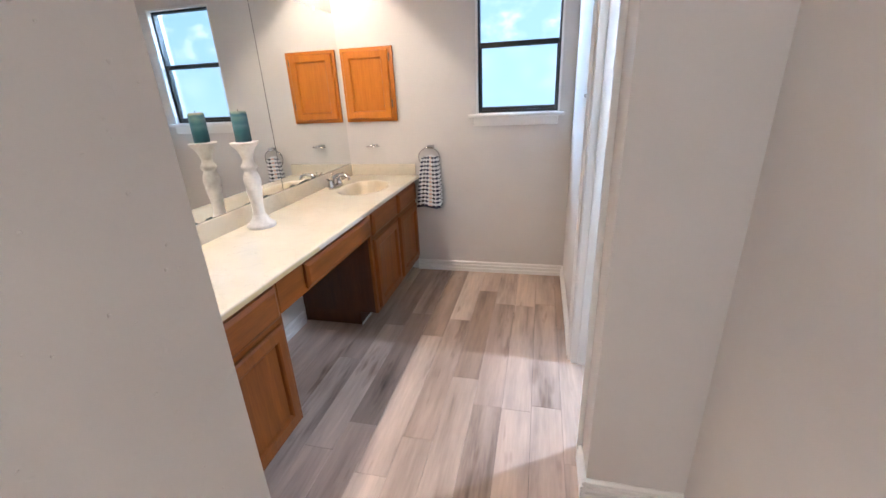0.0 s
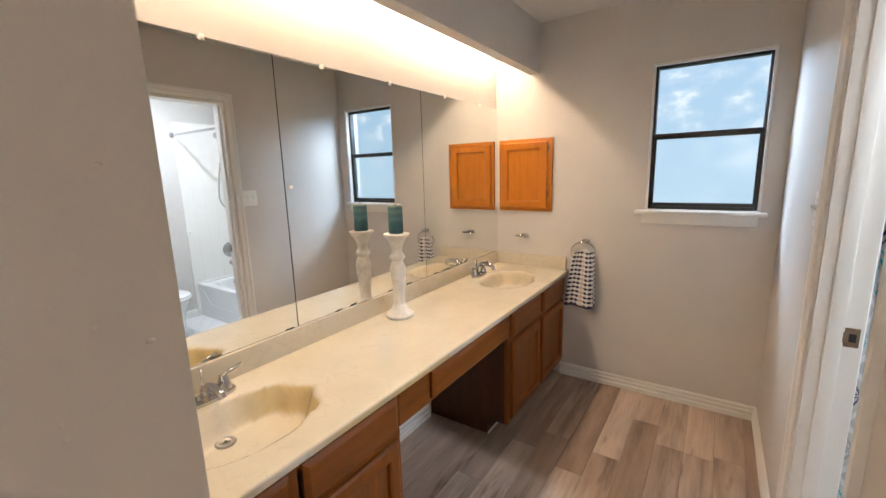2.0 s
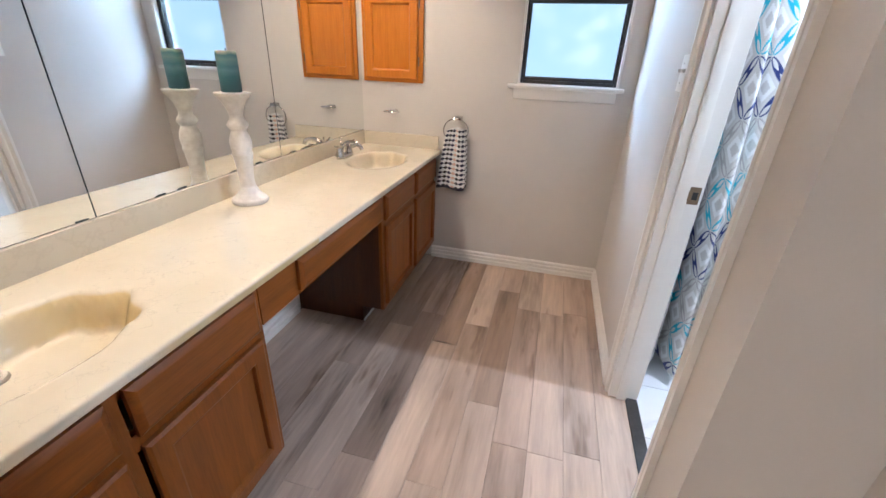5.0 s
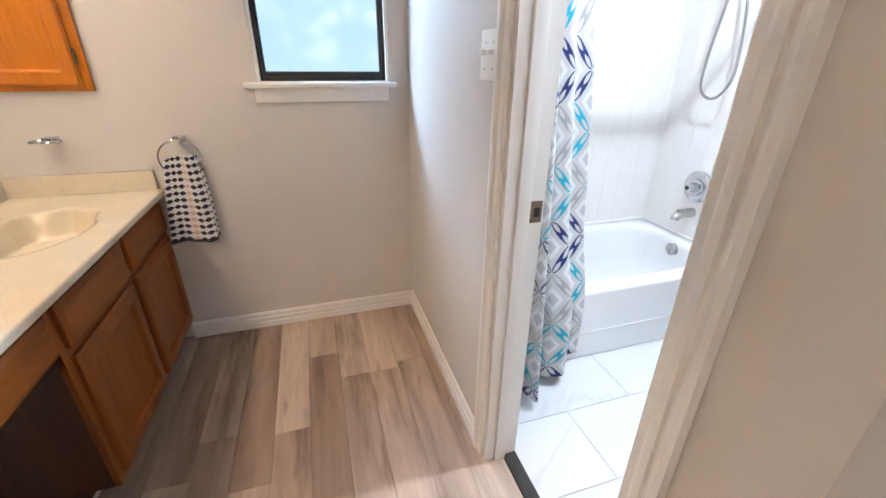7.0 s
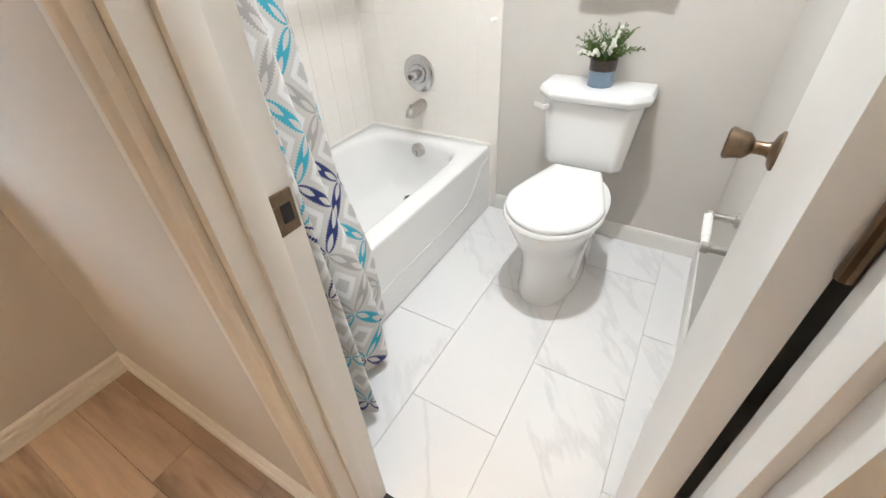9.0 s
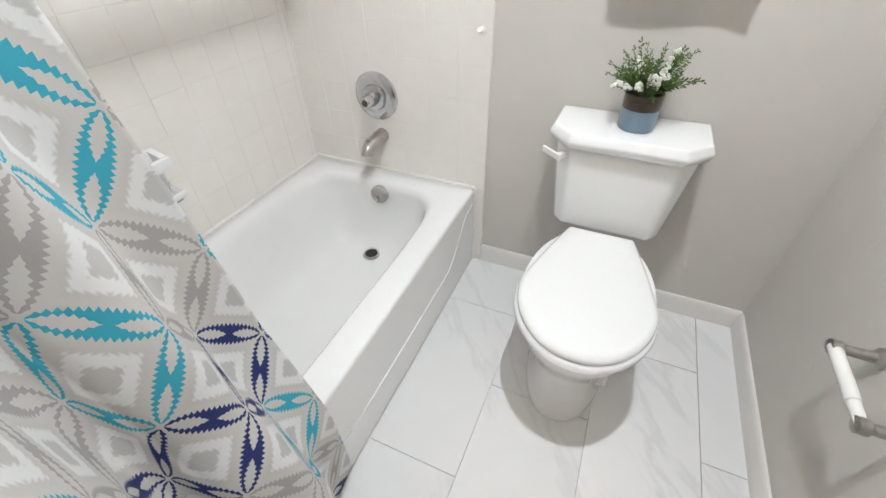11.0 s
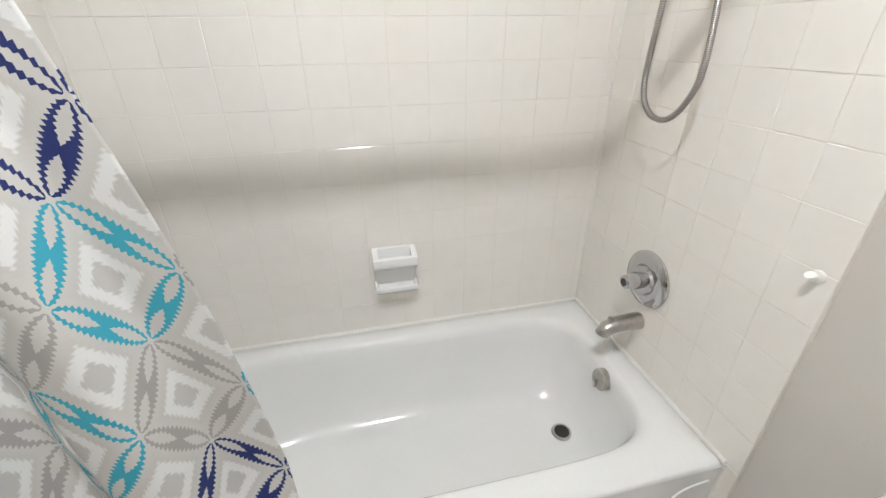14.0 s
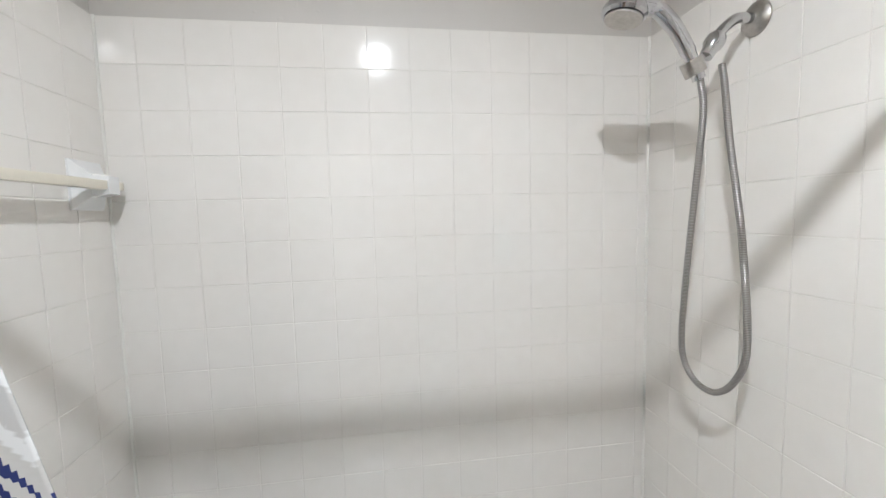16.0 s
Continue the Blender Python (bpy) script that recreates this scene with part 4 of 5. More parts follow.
hk = thing("wall_hook", (XB, -0.712, 0.895), "small white hook stuck on the tile edge", "hook")
part("pad", lathe(bmesh.new(), (XB - 0.001, -0.705, 0.897), [(0.013, 0), (0.012, 0.005), (0.006, 0.008), (0.0, 0.008)], 16, (-1, 0, 0)), PLASTIC, hk)
part("peg", tube(bmesh.new(), [(XB - 0.006, -0.705, 0.897), (XB - 0.020, -0.705, 0.897), (XB - 0.026, -0.705, 0.905)], [0.005, 0.005, 0.009], 10), PLASTIC, hk)

# ceramic soap dish
sd = thing("soap_dish", (2.46, YB - 0.03, 0.62), "white ceramic soap dish with grab bar on the tub wall", "soap dish")
sx0, sx1, SZ = 2.393, 2.540, 0.522
part("back_plate", slab(sx0 + 0.004, sx1 - 0.004, YB - 0.014, YB - 0.001, SZ + 0.004, SZ + 0.164, bev=0.005), PORC, sd)
bm = bmesh.new()
lp = []
for dz, yo, ins in ((0.000, 0.020, 0.018), (0.006, 0.044, 0.010), (0.024, 0.064, 0.002), (0.040, 0.070, 0.0), (0.045, 0.066, 0.003), (0.044, 0.060, 0.008), (0.030, 0.052, 0.014)):
    lp.append([(sx0 + ins, YB - 0.010, SZ + dz), (sx1 - ins, YB - 0.010, SZ + dz), (sx1 - ins - 0.002, YB - yo, SZ + dz), (sx0 + ins + 0.002, YB - yo, SZ + dz)])
part("tray", ring_faces(bm, lp, True, True), PORC, sd, angle=60)
bm = bmesh.new()
for sxx in (sx0 + 0.002, sx1 - 0.020):
    lp = [[(x, YB - 0.010, SZ + 0.098), (x, YB - 0.050, SZ + 0.112), (x, YB - 0.056, SZ + 0.150), (x, YB - 0.010, SZ + 0.164)] for x in (sxx, sxx + 0.018)]
    ring_faces(bm, lp, True, True)
box(bm, sx0, sx1, YB - 0.072, YB - 0.050, SZ + 0.116, SZ + 0.150, bev=0.008)
part("grab_bar", bm, PORC, sd)

# cream towel bar on the tiled end wall
tb = thing("towel_bar", (XI + 0.05, -0.3, 1.6), "cream square towel bar on the tiled end wall", "towel bar")
for yy in (-0.05, -0.62):
    bm = bmesh.new()
    lp = [[(XI + 0.011 + dx, yy + a * s, 1.595 + b * s) for a, b in ((-0.05, -0.055), (0.05, -0.055), (0.05, 0.055), (-0.05, 0.055))] for dx, s in ((0, 1), (0.006, 1), (0.030, 0.45), (0.062, 0.36))]
    pb = part("bracket", ring_faces(bm, lp, True, True), PORC, tb, "white ceramic towel bar bracket")
part("bar", slab(XI + 0.050, XI + 0.070, -0.62, -0.008, 1.585, 1.605, bev=0.003), CREAMPL, tb)

# shower curtain rod
rd = thing("curtain_rod", (2.45, -0.737, 1.87), "chrome shower curtain rod across the tub", "curtain rod")
part("rod", tube(bmesh.new(), [(XI + 0.012, -0.737, 1.872), (XB - 0.001, -0.737, 1.872)], 0.0125, 18), CHROME, rd)
for x, s in ((XI + 0.001, 1), (XB + 0.011, -1)):
    part("rod_flange", lathe(bmesh.new(), (x, -0.737, 1.872), [(0.030, 0), (0.029, 0.006), (0.018, 0.012), (0.016, 0.025), (0.0, 0.026)], 24, (s, 0, 0)), CHROME, rd)

# shower curtain, drawn to the door end
PRINT_U, PRINT_V = 0.098, -0.162     # where the print starts at the free edge and the hem
RING_W, RING_H = 0.182, 0.206     # width and height of one printed ring
km, kt, kp = nodes("printed_curtain_cloth")
uv = coords(kt, "UV", (1 / RING_W, 1 / RING_H, 1))
s3 = kt.nodes.new("ShaderNodeSeparateXYZ")
kt.links.new(uv, s3.inputs[0])
# petals lie on a lattice turned by 45 degrees: rings sit point to point
px = maths(kt, "ADD", maths(kt, "ADD", s3.outputs[0], s3.outputs[1]), 60.5)
py = maths(kt, "ADD", maths(kt, "SUBTRACT", s3.outputs[0], s3.outputs[1]), 60.5)


def petal(a, b):
    """Toothed lens along the grid line nearest in a, between whole b; gives mask and owner cell."""
    ln = maths(kt, "ROUND", a)
    off = maths(kt, "ABSOLUTE", maths(kt, "SUBTRACT", a, ln))
    fb = maths(kt, "FRACT", b)
    along = maths(kt, "DIVIDE", maths(kt, "SUBTRACT", fb, 0.5), 0.465)
    arch = maths(kt, "SQRT", maths(kt, "MAXIMUM", maths(kt, "SUBTRACT", 1.0, maths(kt, "MULTIPLY", along, along)), 0.0))
    teeth = maths(kt, "PINGPONG", maths(kt, "MULTIPLY_ADD", off, 1.5, maths(kt, "MULTIPLY", fb, 17.0)), 0.5)
    outer = maths(kt, "MULTIPLY", arch, maths(kt, "MULTIPLY_ADD", teeth, 0.090, 0.105))
    inside = maths(kt, "LESS_THAN", off, outer)
    hole = maths(kt, "MULTIPLY", maths(kt, "MAXIMUM", maths(kt, "SUBTRACT", maths(kt, "ABSOLUTE", maths(kt, "SINE", maths(kt, "MULTIPLY", fb, 6.2832))), 0.25), 0.0), maths(kt, "MULTIPLY_ADD", teeth, -0.085, 0.100))
    solidm = maths(kt, "GREATER_THAN", off, hole)
    return maths(kt, "MULTIPLY", inside, solidm), ln, maths(kt, "FLOOR", b)


def owner(ln, fl, along_s):
    """Colour of the ring that a petal belongs to, by column and row of rings."""
    par = maths(kt, "MODULO", maths(kt, "ADD", ln, fl), 2.0)
    own = maths(kt, "SUBTRACT", ln, par)
    sc, rc = (own, fl) if along_s else (fl, own)
    col = maths(kt, "MULTIPLY", maths(kt, "ADD", sc, rc), 0.5)
    rowj = maths(kt, "MULTIPLY", maths(kt, "SUBTRACT", sc, rc), 0.5)
    odd = maths(kt, "MODULO", col, 2.0)
    sign = maths(kt, "MULTIPLY_ADD", odd, -2.0, 1.0)
    turn = maths(kt, "FRACT", maths(kt, "DIVIDE", maths(kt, "MULTIPLY_ADD", rowj, sign, maths(kt, "ADD", odd, 90.5)), 3.0))
    return ramp(kt, turn, [(0.0, (0.36, 0.34, 0.33)), (0.333, (0.040, 0.36, 0.48)), (0.667, (0.016, 0.028, 0.135))], "CONSTANT")


m1, l1, f1 = petal(px, py)
m2, l2, f2 = petal(py, px)
dx = maths(kt, "ABSOLUTE", maths(kt, "SUBTRACT", maths(kt, "FRACT", px), 0.5))
dy = maths(kt, "ABSOLUTE", maths(kt, "SUBTRACT", maths(kt, "FRACT", py), 0.5))
mx = maths(kt, "ADD", maths(kt, "MAXIMUM", dx, dy), maths(kt, "MULTIPLY", maths(kt, "PINGPONG", maths(kt, "MULTIPLY", maths(kt, "ADD", dx, dy), 14.0), 0.5), 0.06))
ground_c = ramp(kt, mx, [(0.0, (0.50, 0.49, 0.475)), (0.13, (0.50, 0.49, 0.475)), (0.16, (0.70, 0.70, 0.69)), (0.25, (0.70, 0.70, 0.69)), (0.28, (0.53, 0.515, 0.49)), (0.36, (0.56, 0.545, 0.52))], "LINEAR")
kc = mixc(kt, m1, ground_c, owner(l1, f1, True))
kc = mixc(kt, m2, kc, owner(l2, f2, False))
weave = noise_node(kt, 700, 2, geo_pos(kt))
kt.links.new(kc, kp.inputs["Base Color"])
kp.inputs["Roughness"].default_value = 0.85
kp.inputs["Transmission Weight"].default_value = 0.0
bump(kt, kp, weave, 0.25, 0.001)

# plan of the folds at the hem; the heading above is tighter
FOLDS = smooth_path([(1.768, -0.800, 0), (1.795, -0.870, 0), (1.825, -0.840, 0), (1.838, -0.765, 0), (1.858, -0.800, 0), (1.880, -0.900, 0), (1.905, -0.930, 0), (1.926, -0.860, 0), (1.935, -0.775, 0), (1.948, -0.716, 0), (1.968, -0.735, 0), (1.988, -0.802, 0), (2.030, -0.825, 0), (2.076, -0.828, 0), (2.106, -0.780, 0), (2.128, -0.737, 0), (2.172, -0.730, 0), (2.221, -0.727, 0)], 14)
CUM = [0.0]
for fa, fb_ in zip(FOLDS, FOLDS[1:]):
    CUM.append(CUM[-1] + (fb_ - fa).length)
CUR_LEN = CUM[-1]


def curtain_fn(u, v):
    """v from the hem up; u along the cloth's own length."""
    d = u * CUR_LEN
    k = next(i for i in range(1, len(CUM)) if CUM[i] >= d - 1e-9)
    f = (d - CUM[k - 1]) / max(1e-9, CUM[k] - CUM[k - 1])
    p = FOLDS[k - 1].lerp(FOLDS[k], f)
    tight = 1 + 0.093 * v - 0.66 * v * v
    x = 1.768 + (p.x - 1.768) * tight + 0.006 * math.sin(5 * v + 9 * u)
    y = -0.740 + (p.y + 0.740) * (1 - 0.55 * v) + 0.008 * math.sin(4 * v + 14 * u) * (1 - v)
    end = min(1.0, max(0.0, (d - CUR_LEN + 0.40) / 0.10))
    y += 0.062 * end * min(1.0, max(0.0, (v - 0.17) / 0.16)) * (1 - 0.75 * max(0.0, v - 0.5) / 0.5)
    return (x, y, 0.055 + v * 1.775 + 0.004 * math.sin(9 * u))


cu = thing("shower_curtain", (1.95, -0.75, 0.055), "white shower curtain printed with navy, teal and grey interlocking petals", "shower curtain")
cc = cloth("curtain_cloth", (170, 70, CUR_LEN, 1.775, curtain_fn), km, cu, 0.0015, 80)
for lu in cc.data.uv_layers[0].data:
    uu, vv = lu.uv
    lu.uv = (uu - CUR_LEN + PRINT_U, vv + PRINT_V)
for i in range(8):
    q = curtain_fn(0.04 + i * 0.13, 1.0)
    part("curtain_ring", tube(bmesh.new(), [(q[0], -0.737 + 0.026 * math.sin(a), 1.858 + 0.032 * math.cos(a)) for a in (2 * math.pi * k / 20 for k in range(21))], 0.002, 6), CHROME, cu)

# ---- toilet ----
TYC = -1.172
tl = thing("toilet", (2.8, TYC, 0), "white porcelain toilet with closed lid", "toilet")


def seat_outline(xf, xb, half, hb, z, k=20):
    """Front half ellipse, then straight sides tapering to the hinge."""
    xc = xf + half * 1.2
    pts = [(xc - (xc - xf) * math.cos(a), TYC + half * math.sin(a), z) for a in (-math.pi / 2 + math.pi * i / (2 * k) for i in range(2 * k + 1))]
    n = 6
    right = [(xc + (xb - xc) * i / n, TYC + half + (hb - half) * (i / n) ** 1.2, z) for i in range(1, n + 1)]
    left = [(x, 2 * TYC - y, zz) for x, y, zz in right[::-1]]
    return pts + right + left


lid = [seat_outline(2.512, 2.985, 0.170, 0.096, 0.402), seat_outline(2.510, 2.986, 0.172, 0.097, 0.408), seat_outline(2.514, 2.985, 0.169, 0.095, 0.417), seat_outline(2.530, 2.982, 0.156, 0.088, 0.423), seat_outline(2.60, 2.96, 0.10, 0.060, 0.425)]
part("seat_lid", ring_faces(bmesh.new(), lid, True, True), PORC, tl, "glossy white closed toilet lid", angle=50)
seat = [seat_outline(2.505, 2.975, 0.174, 0.100, 0.380), seat_outline(2.500, 2.977, 0.178, 0.102, 0.386), seat_outline(2.502, 2.976, 0.176, 0.101, 0.396), seat_outline(2.508, 2.975, 0.172, 0.099, 0.400)]
part("seat", ring_faces(bmesh.new(), seat, True, True), PORC, tl, angle=50)


def bowl_ring(xf, xb, half, z, k=48):
    c = (xf + xb) / 2
    return [(c - (c - xf) * math.cos(a), TYC + half * math.copysign(abs(math.sin(a)) ** 0.85, math.sin(a)), z) for a in (2 * math.pi * i / k for i in range(k))]


bowl = [bowl_ring(2.588, 3.09, 0.122, 0.002), bowl_ring(2.586, 3.09, 0.124, 0.012), bowl_ring(2.592, 3.08, 0.120, 0.03), bowl_ring(2.596, 3.06, 0.116, 0.11), bowl_ring(2.590, 3.05, 0.119, 0.19), bowl_ring(2.568, 3.04, 0.132, 0.25), bowl_ring(2.534, 3.04, 0.154, 0.31), bowl_ring(2.514, 3.04, 0.170, 0.355), bowl_ring(2.508, 3.04, 0.174, 0.379)]
part("bowl", ring_faces(bmesh.new(), bowl, True, True), PORC, tl, angle=70)
for s in (-1, 1):
    part("hinge_cap", slab(2.945, 2.980, TYC + s * 0.07 - 0.018, TYC + s * 0.07 + 0.018, 0.398, 0.424, bev=0.006), PORC, tl)
    part("bolt_cap", lathe(bmesh.new(), (2.82, TYC + s * 0.115, 0.002), [(0.013, 0), (0.012, 0.012), (0.0, 0.018)], 14), PORC, tl)


def tank_ring(x0, x1, hw, ch, z):
    """Rectangle with cut front corners."""
    return [(x1, TYC - hw, z), (x0 + ch, TYC - hw, z), (x0, TYC - hw + ch, z), (x0, TYC + hw - ch, z), (x0 + ch, TYC + hw, z), (x1, TYC + hw, z)]


def rounded(loops_, name, mat_, bev):
    bm = ring_faces(bmesh.new(), loops_, True, True)
    bmesh.ops.bevel(bm, geom=list(bm.edges), offset=bev, segments=3, affect="EDGES", profile=0.6)
    return part(name, bm, mat_, tl, angle=60)


xbk = XB + 0.006
rounded([tank_ring(3.012, xbk - 0.012, 0.155, 0.030, 0.405), tank_ring(3.000, xbk - 0.008, 0.185, 0.042, 0.668)], "tank", PORC, 0.014)
rounded([tank_ring(2.985, xbk - 0.004, 0.202, 0.062, 0.670), tank_ring(2.975, xbk - 0.004, 0.208, 0.062, 0.692), tank_ring(2.988, xbk - 0.006, 0.197, 0.056, 0.715)], "tank_lid", PORC, 0.006)
paddle = slab(-0.042, 0.042, -0.004, 0.004, -0.009, 0.009, bev=0.0035)
box(paddle, -0.034, -0.018, -0.026, -0.0035, -0.007, 0.007)
bmesh.ops.transform(paddle, matrix=pose(3.006, TYC + 0.188, 0.640, 0, 5, 45), verts=paddle.verts)
part("flush_lever", paddle, PLASTIC, tl, "flat white flush lever")
part("trapway", tube(bmesh.new(), smooth_path([(2.70, TYC - 0.100, 0.10), (2.78, TYC - 0.104, 0.20), (2.86, TYC - 0.104, 0.22), (2.93, TYC - 0.100, 0.13), (2.97, TYC - 0.098, 0.03)], 6), 0.024, 14), PORC, tl, angle=80)

# ---- plant on the tank ----
pl = thing("potted_plant", (3.085, TYC - 0.005, 0.716), "artificial fern with white blossoms in a blue and brown pot", "plant")
PYC = TYC - 0.008
part("pot", lathe(bmesh.new(), (3.085, PYC, 0.716), [(0.044, 0), (0.046, 0.003), (0.047, 0.056)], 30), plain("blue_glaze", (0.16, 0.24, 0.33), (0.22, 0.31, 0.40), 25, 0.3), pl, "blue glazed lower pot")
part("pot_band", lathe(bmesh.new(), (3.085, PYC, 0.772), [(0.047, 0.0), (0.048, 0.036), (0.045, 0.038), (0.044, 0.026), (0.0, 0.024)], 30), plain("brown_glaze", (0.035, 0.025, 0.02), (0.07, 0.05, 0.04), 30, 0.35), pl, "dark brown glazed band")
LEAF = plain("fern_green", (0.03, 0.075, 0.012), (0.12, 0.19, 0.035), 60, 0.55, relief=0.0)
BLOSSOM = plain("white_blossom", (0.72, 0.73, 0.62), (0.84, 0.84, 0.78), 80, 0.7, relief=0.0)
rng = random.Random(4)
fern, bloss = bmesh.new(), bmesh.new()
for i in range(64):
    az = rng.uniform(0, 2 * math.pi)
    lean = rng.uniform(0.15, 1.1)
    ln = rng.uniform(0.06, 0.115) * (1.15 if lean < 0.6 else 1.0)
    tip = []
    for k in range(9):
        f = k / 8
        r = 0.016 + ln * f * math.sin(lean * (0.5 + 0.6 * f))
        h = 0.797 + ln * f * math.cos(lean * (0.5 + 0.6 * f)) * 0.95
        tip.append(Vector((min(3.085 + r * math.cos(az), XB - 0.004), PYC + r * math.sin(az), h)))
    tube(fern, tip[::2], [0.0016, 0.0014, 0.0012, 0.001, 0.0006], 4)
    flower = i % 6 == 0
    for k in range(2, 9):
        p, d = tip[k], (tip[k] - tip[k - 1]).normalized()
        if flower and k > 3:
            for _ in range(4):
                c = p + Vector([rng.uniform(-0.006, 0.006) for _ in range(3)])
                bmesh.ops.create_icosphere(bloss, subdivisions=1, radius=rng.uniform(0.003, 0.0055), matrix=Matrix.Translation(c))
            continue
        for s in (-1, 1):
            for e in range(2):
                sd_ = d.cross(Vector((rng.uniform(-1, 1), rng.uniform(-1, 1), rng.uniform(-0.3, 1)))).normalized() * s
                w = rng.uniform(0.012, 0.022) * (1.1 - k / 11)
                b = p + d * (e * 0.006)
                t2 = b + sd_ * w + d * w * 0.7
                nn = d.cross(sd_).normalized() * 0.0006
                mid = (b + t2) / 2
                v0 = [fern.verts.new(q) for q in (b, mid + d * 0.0032 + nn, t2, mid - d * 0.0032 - nn)]
                fern.faces.new(v0)
part("fronds", fern, LEAF, pl, "dark green fern fronds", angle=0)
part("blossoms", bloss, BLOSSOM, pl, "small white blossom sprays")

# ---- towel bar with towel over the toilet ----
tbar = thing("wall_towel_bar", (XB - 0.05, -1.17, 1.46), "chrome towel bar on the wall above the toilet", "towel bar")
part("bar", tube(bmesh.new(), [(XB - 0.060, -0.925, 1.465), (XB - 0.060, -1.44, 1.465)], 0.008, 14), CHROME, tbar)
for yy in (-0.935, -1.43):
    part("post", lathe(bmesh.new(), (XB + 0.011, yy, 1.465), [(0.026, 0), (0.025, 0.008), (0.013, 0.014), (0.012, 0.060), (0.016, 0.066), (0.016, 0.086), (0.0, 0.088)], 20, (-1, 0, 0)), CHROME, tbar)
cyan, cyt, cyp = nodes("turquoise_terry")
cyt.links.new(ramp(cyt, noise_node(cyt, 40, 4, geo_pos(cyt)), [(0.3, (0.03, 0.36, 0.46)), (0.7, (0.09, 0.52, 0.62))]), cyp.inputs["Base Color"])
cyp.inputs["Roughness"].default_value, cyp.inputs["Sheen Weight"].default_value = 0.95, 0.5
dimple = cyt.nodes.new("ShaderNodeTexVoronoi")
dimple.inputs["Scale"].default_value = 62
cyt.links.new(geo_pos(cyt, (1, 1, 1.25)), dimple.inputs["Vector"])
bump(cyt, cyp, dimple.outputs["Distance"], 0.9, 0.008)
TWL = thing("bath_towel", (XB - 0.06, -1.19, 1.10), "turquoise terry towel folded over the bar", "towel")


def cyan_front(u, v):
    return (XB - 0.074 - 0.006 * math.sin(u * 7) * (1 - v), -1.045 - u * 0.29, 1.095 + v * 0.378 + 0.004 * math.sin(u * 9))


def cyan_back(u, v):
    p = cyan_front(u, v)
    return (XB - 0.044, p[1], p[2] + 0.03 * (1 - v))


cloth("front_fall", (24, 24, 0.29, 0.38, cyan_front), cyan, TWL, 0.010)
cloth("back_fall", (24, 24, 0.29, 0.38, cyan_back), cyan, TWL, 0.010)

# toilet paper holder with bare white roller
ph = thing("paper_holder", (2.55, YS + 0.05, 0.52), "wall paper holder with a bare white roller", "paper holder")
for xx in (2.485, 2.655):
    part("arm", lathe(bmesh.new(), (xx, YS + 0.001, 0.52), [(0.022, 0), (0.021, 0.006), (0.011, 0.012), (0.010, 0.060), (0.015, 0.066), (0.015, 0.082), (0.0, 0.083)], 18, (0, 1, 0)), NICKEL, ph)
part("roller", tube(bmesh.new(), [(2.485, YS + 0.074, 0.52), (2.53, YS + 0.074, 0.52), (2.532, YS + 0.074, 0.52), (2.655, YS + 0.074, 0.52)], [0.010, 0.010, 0.012, 0.012], 16), PLASTIC, ph)

# ---- pieces: wall tiles, floor tiles, planks ----


def tile_mesh(name, w, h, d, bev, material):
    """A cushion-edged piece: face towards +z, centred."""
    lp = [[(sx * (w / 2 - i), sy * (h / 2 - i), z) for sx, sy in ((-1, -1), (1, -1), (1, 1), (-1, 1))] for i, z in ((0, 0), (0, d - bev * 0.6), (bev, d))]
    me = mesh_of(name, ring_faces(bmesh.new(), lp, True, True), material)
    for f in me.polygons:
        f.use_smooth = False
    return me


def piece(name, me, parent, m):
    ob = bpy.data.objects.new(name, me)
    scene.collection.objects.link(ob)
    ob.parent = parent
    ob.matrix_parent_inverse = Matrix.Identity(4)
    ob.matrix_basis = m
    return ob


PITCH = 0.1095
ZT0, ZT1 = RIM + 0.002, 2.0
tcut = {}


def tile_wall(lo, hi, start, z0, z1=ZT1):
    """Spans of the tiles of one wall, cut at the ends."""
    cells = []
    k = math.floor((lo - start) / PITCH) - 1
    while start + k * PITCH < hi:
        a, b = max(lo, start + k * PITCH), min(hi, start + (k + 1) * PITCH)
        if b - a > 0.012:
            cells.append((a, b))
        k += 1
    zz = []
    top = z1
    while top > z0 + 0.012:
        zz.append((max(z0, top - PITCH), top))
        top -= PITCH
    return [(a, b, c, d) for a, b in cells for c, d in zz]


def lay(wall, cells, place):
    j = random.Random(11)
    for a, b, c, d in cells:
        w, h = round(b - a - 0.0013, 4), round(d - c - 0.0013, 4)
        if (w, h) not in tcut:
            tcut[(w, h)] = tile_mesh("wall_tile", w, h, 0.008, 0.0012, TILE)
        tilt = pose(0, 0, 0, j.uniform(-0.35, 0.35), j.uniform(-0.35, 0.35), 0)
        piece("wall_tile", tcut[(w, h)], wall, place((a + b) / 2, (c + d) / 2) @ tilt)


tw1 = solid("tile_bed_tub", slab(XI + 0.0125, XB - 0.0005, YB + 0.0013, YB + 0.0118, ZT0 - 0.03, ZT1), GROUT, "cream square glazed tiles along the tub", "tiled wall")
lay(tw1, tile_wall(XI + 0.011, XB - 0.001, 2.053, ZT0), lambda s, z: pose(s, YB + 0.008, z, 90, 0, 0))
tw2 = solid("tile_bed_valve", slab(XB + 0.0013, XB + 0.0118, -0.735, YB + 0.0118, ZT0 - 0.03, ZT1), GROUT, "cream square glazed tiles round the shower valve", "tiled wall")
lay(tw2, tile_wall(-0.735, YB - 0.001, -0.735, ZT0), lambda s, z: pose(XB + 0.008, s, z, 90, 0, -90))
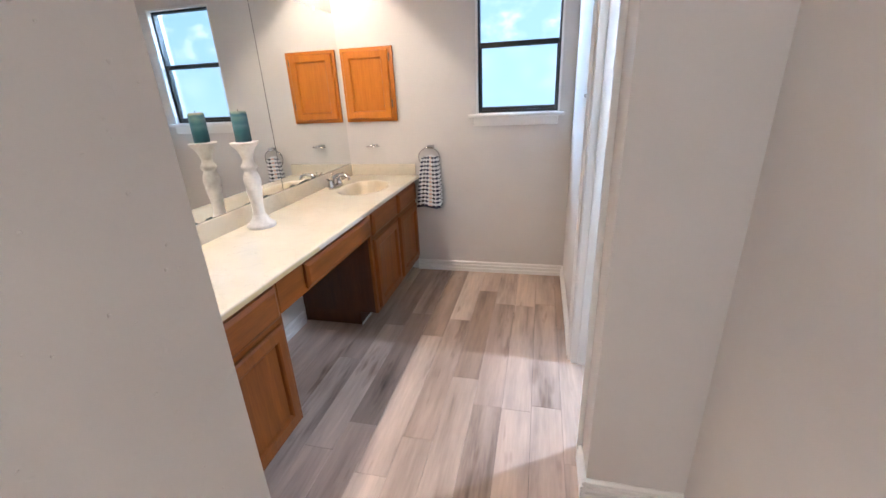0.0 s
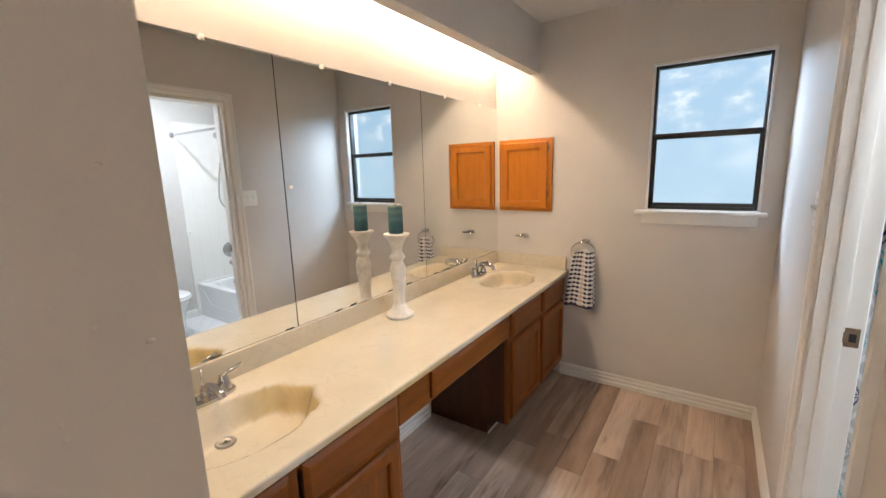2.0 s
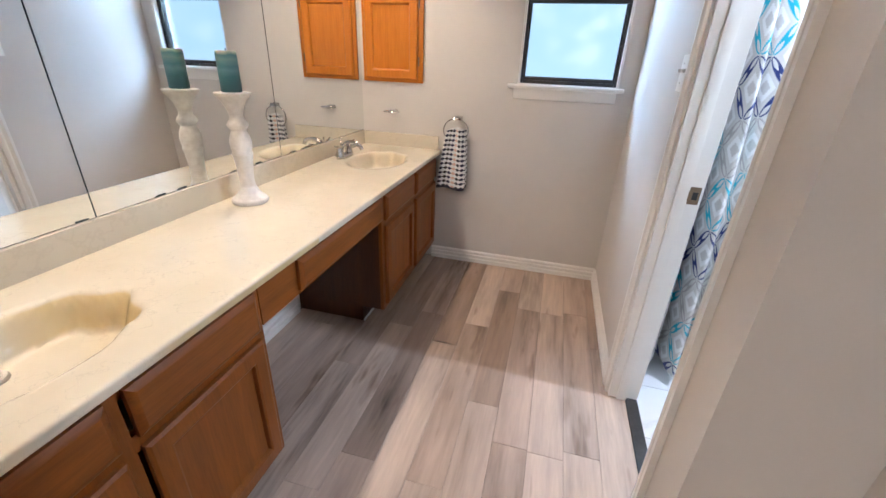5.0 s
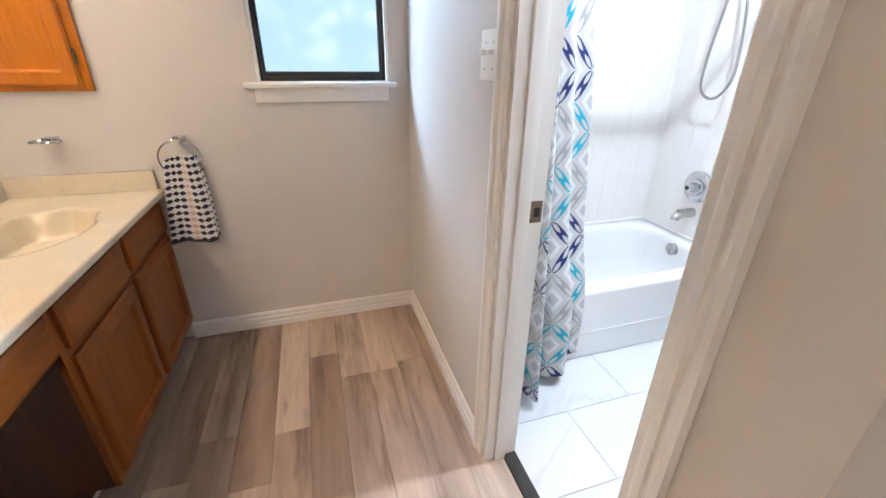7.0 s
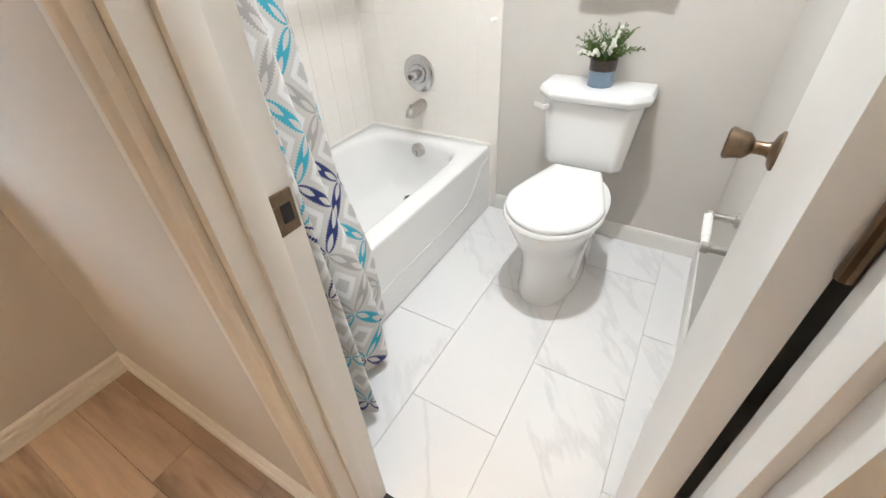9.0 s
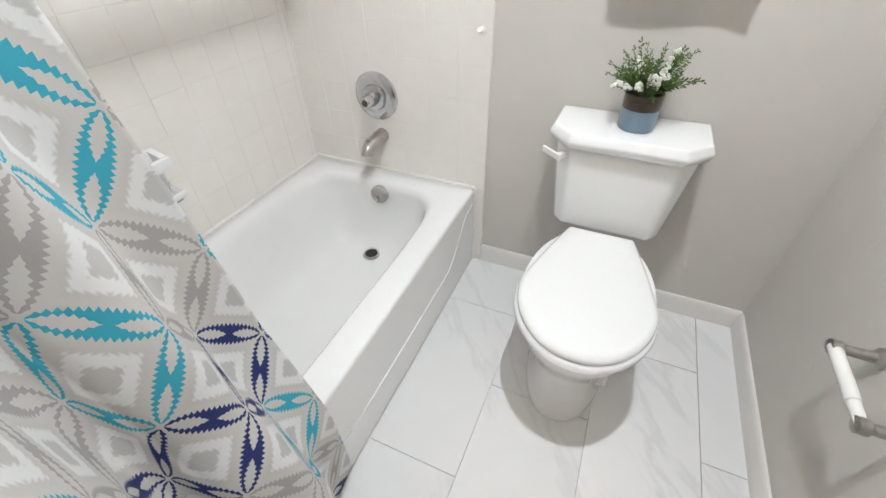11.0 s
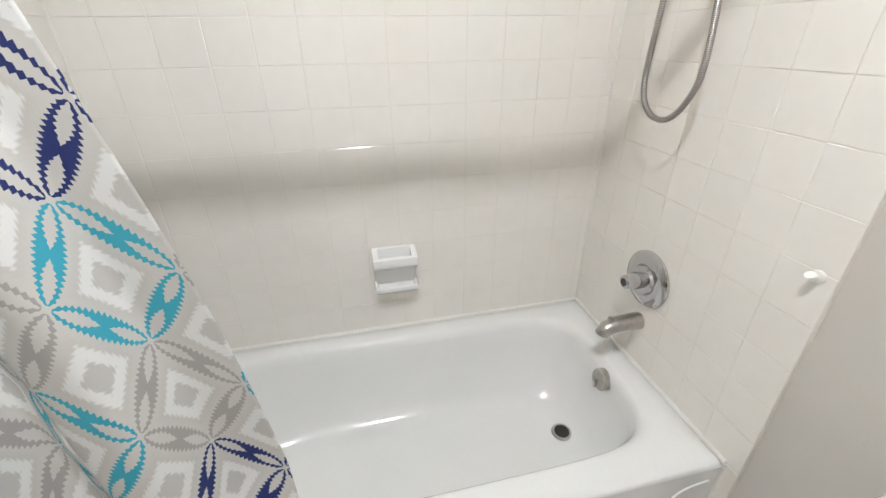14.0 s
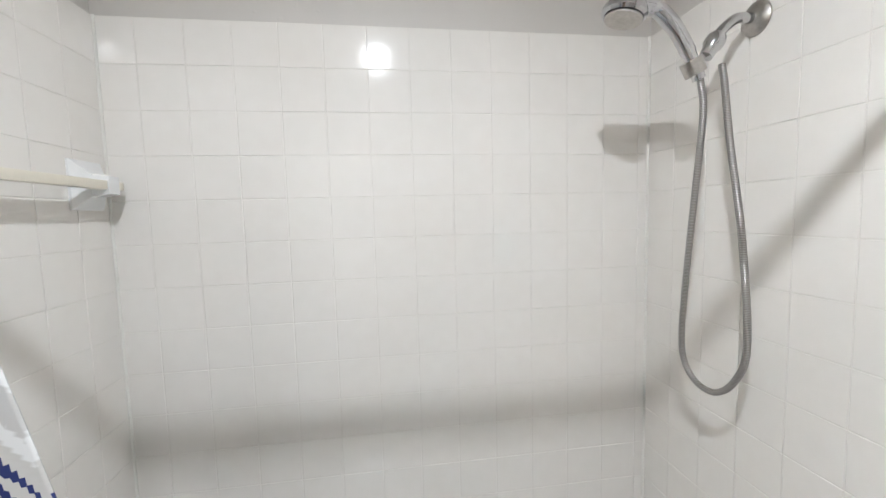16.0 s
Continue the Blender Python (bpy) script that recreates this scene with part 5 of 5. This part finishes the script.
tw2b = solid("tile_bed_skirt", slab(XB + 0.002, XB + 0.0118, -0.735, -0.703, 0.0, ZT0 - 0.031), GROUT, "narrow cream tiles beside the tub apron", "tiled wall")
lay(tw2b, tile_wall(-0.735, -0.703, -0.735, 0.004, ZT0 - 0.002), lambda s, z: pose(XB + 0.008, s, z, 90, 0, -90))
tw3 = solid("tile_bed_end", slab(XI + 0.0005, XI + 0.0107, -0.735, YB + 0.0118, ZT0 - 0.03, ZT1), GROUT, "cream square glazed tiles on the tub end wall", "tiled wall")
lay(tw3, tile_wall(-0.735, YB - 0.001, -0.735, ZT0), lambda s, z: pose(XI + 0.004, s, z, 90, 0, 90))

# caulk beads where tiled walls meet, and round the tub rim
CAULK = plain("white_caulk", (0.74, 0.72, 0.67), (0.82, 0.80, 0.75), 15, 0.45, relief=0.0)
for nm, pts in (("caulk_far", [(XB - 0.001, YB - 0.001, RIM), (XB - 0.001, YB - 0.001, ZT1)]), ("caulk_end", [(XI + 0.013, YB - 0.001, RIM), (XI + 0.013, YB - 0.001, ZT1)]), ("caulk_rim", [(XI + 0.014, YB - 0.001, RIM + 0.002), (XB - 0.002, YB - 0.001, RIM + 0.002)]), ("caulk_apron", [(XB - 0.001, -0.7015, 0.0), (XB - 0.001, -0.7015, RIM)]), ("caulk_rim_end", [(XB - 0.001, YB - 0.002, RIM + 0.002), (XB - 0.001, -0.70, RIM + 0.002)])):
    solid(nm, tube(bmesh.new(), pts, 0.0075 if "rim" in nm else 0.0045, 10), CAULK, "bead of white caulk at the tile joint", "caulk")

# marble-look floor tiles
FW, FL = 0.302, 0.604
fcut = {}
for i in range(-3, 6):
    for jx in range(-4, 6):
        ya, yb_ = -0.972 - 0.302 + i * FW, -0.972 + i * FW
        xa = 2.326 + jx * FL + (0.302 if i % 2 == 0 else 0.0)
        xa_, xb_ = max(xa, XI + 0.003), min(xa + FL, XB + 0.011)
        ya, yb_ = max(ya, YS + 0.001), min(yb_, -0.702)
        if xb_ - xa_ < 0.02 or yb_ - ya < 0.02:
            continue
        key = (round(xb_ - xa_, 3), round(yb_ - ya, 3))
        if key not in fcut:
            fcut[key] = tile_mesh("floor_tile", key[0] - 0.002, key[1] - 0.002, 0.006, 0.001, FLOORTILE)
        piece("floor_tile", fcut[key], floor_bath, pose((xa_ + xb_) / 2, (ya + yb_) / 2, -0.0035))
solid("floor_bed_bath", slab(XI + 0.004, PX1 + 0.12, YS, -0.70, -0.0055, -0.0036), GROUT_FLOOR, "grout bed under the bath tiles", "floor")

# vinyl planks along the room
PW, PLN = 0.130, 0.95
pcut = {}
rp = random.Random(8)
x = 0.003
while x < PX1 + 0.05:
    xe_ = min(x + PW, PX1 + 0.1)
    yy = 0.0 + rp.uniform(0, PLN)
    while yy > -4.4:
        y_hi, y_lo = min(yy, -0.002), yy - PLN
        hi_x = min(xe_, W + 0.066) if y_hi > DY0 and y_lo > STUB else xe_
        if y_hi - y_lo > 0.05 and x < hi_x:
            key = (round(hi_x - x, 3), round(y_hi - y_lo, 3))
            if key not in pcut:
                pcut[key] = tile_mesh("plank", key[0] - 0.0012, key[1] - 0.0012, 0.006, 0.0009, PLANK)
            piece("plank", pcut[key], floor, pose((x + hi_x) / 2, (y_hi + y_lo) / 2, -0.006))
        yy -= PLN
    x += PW
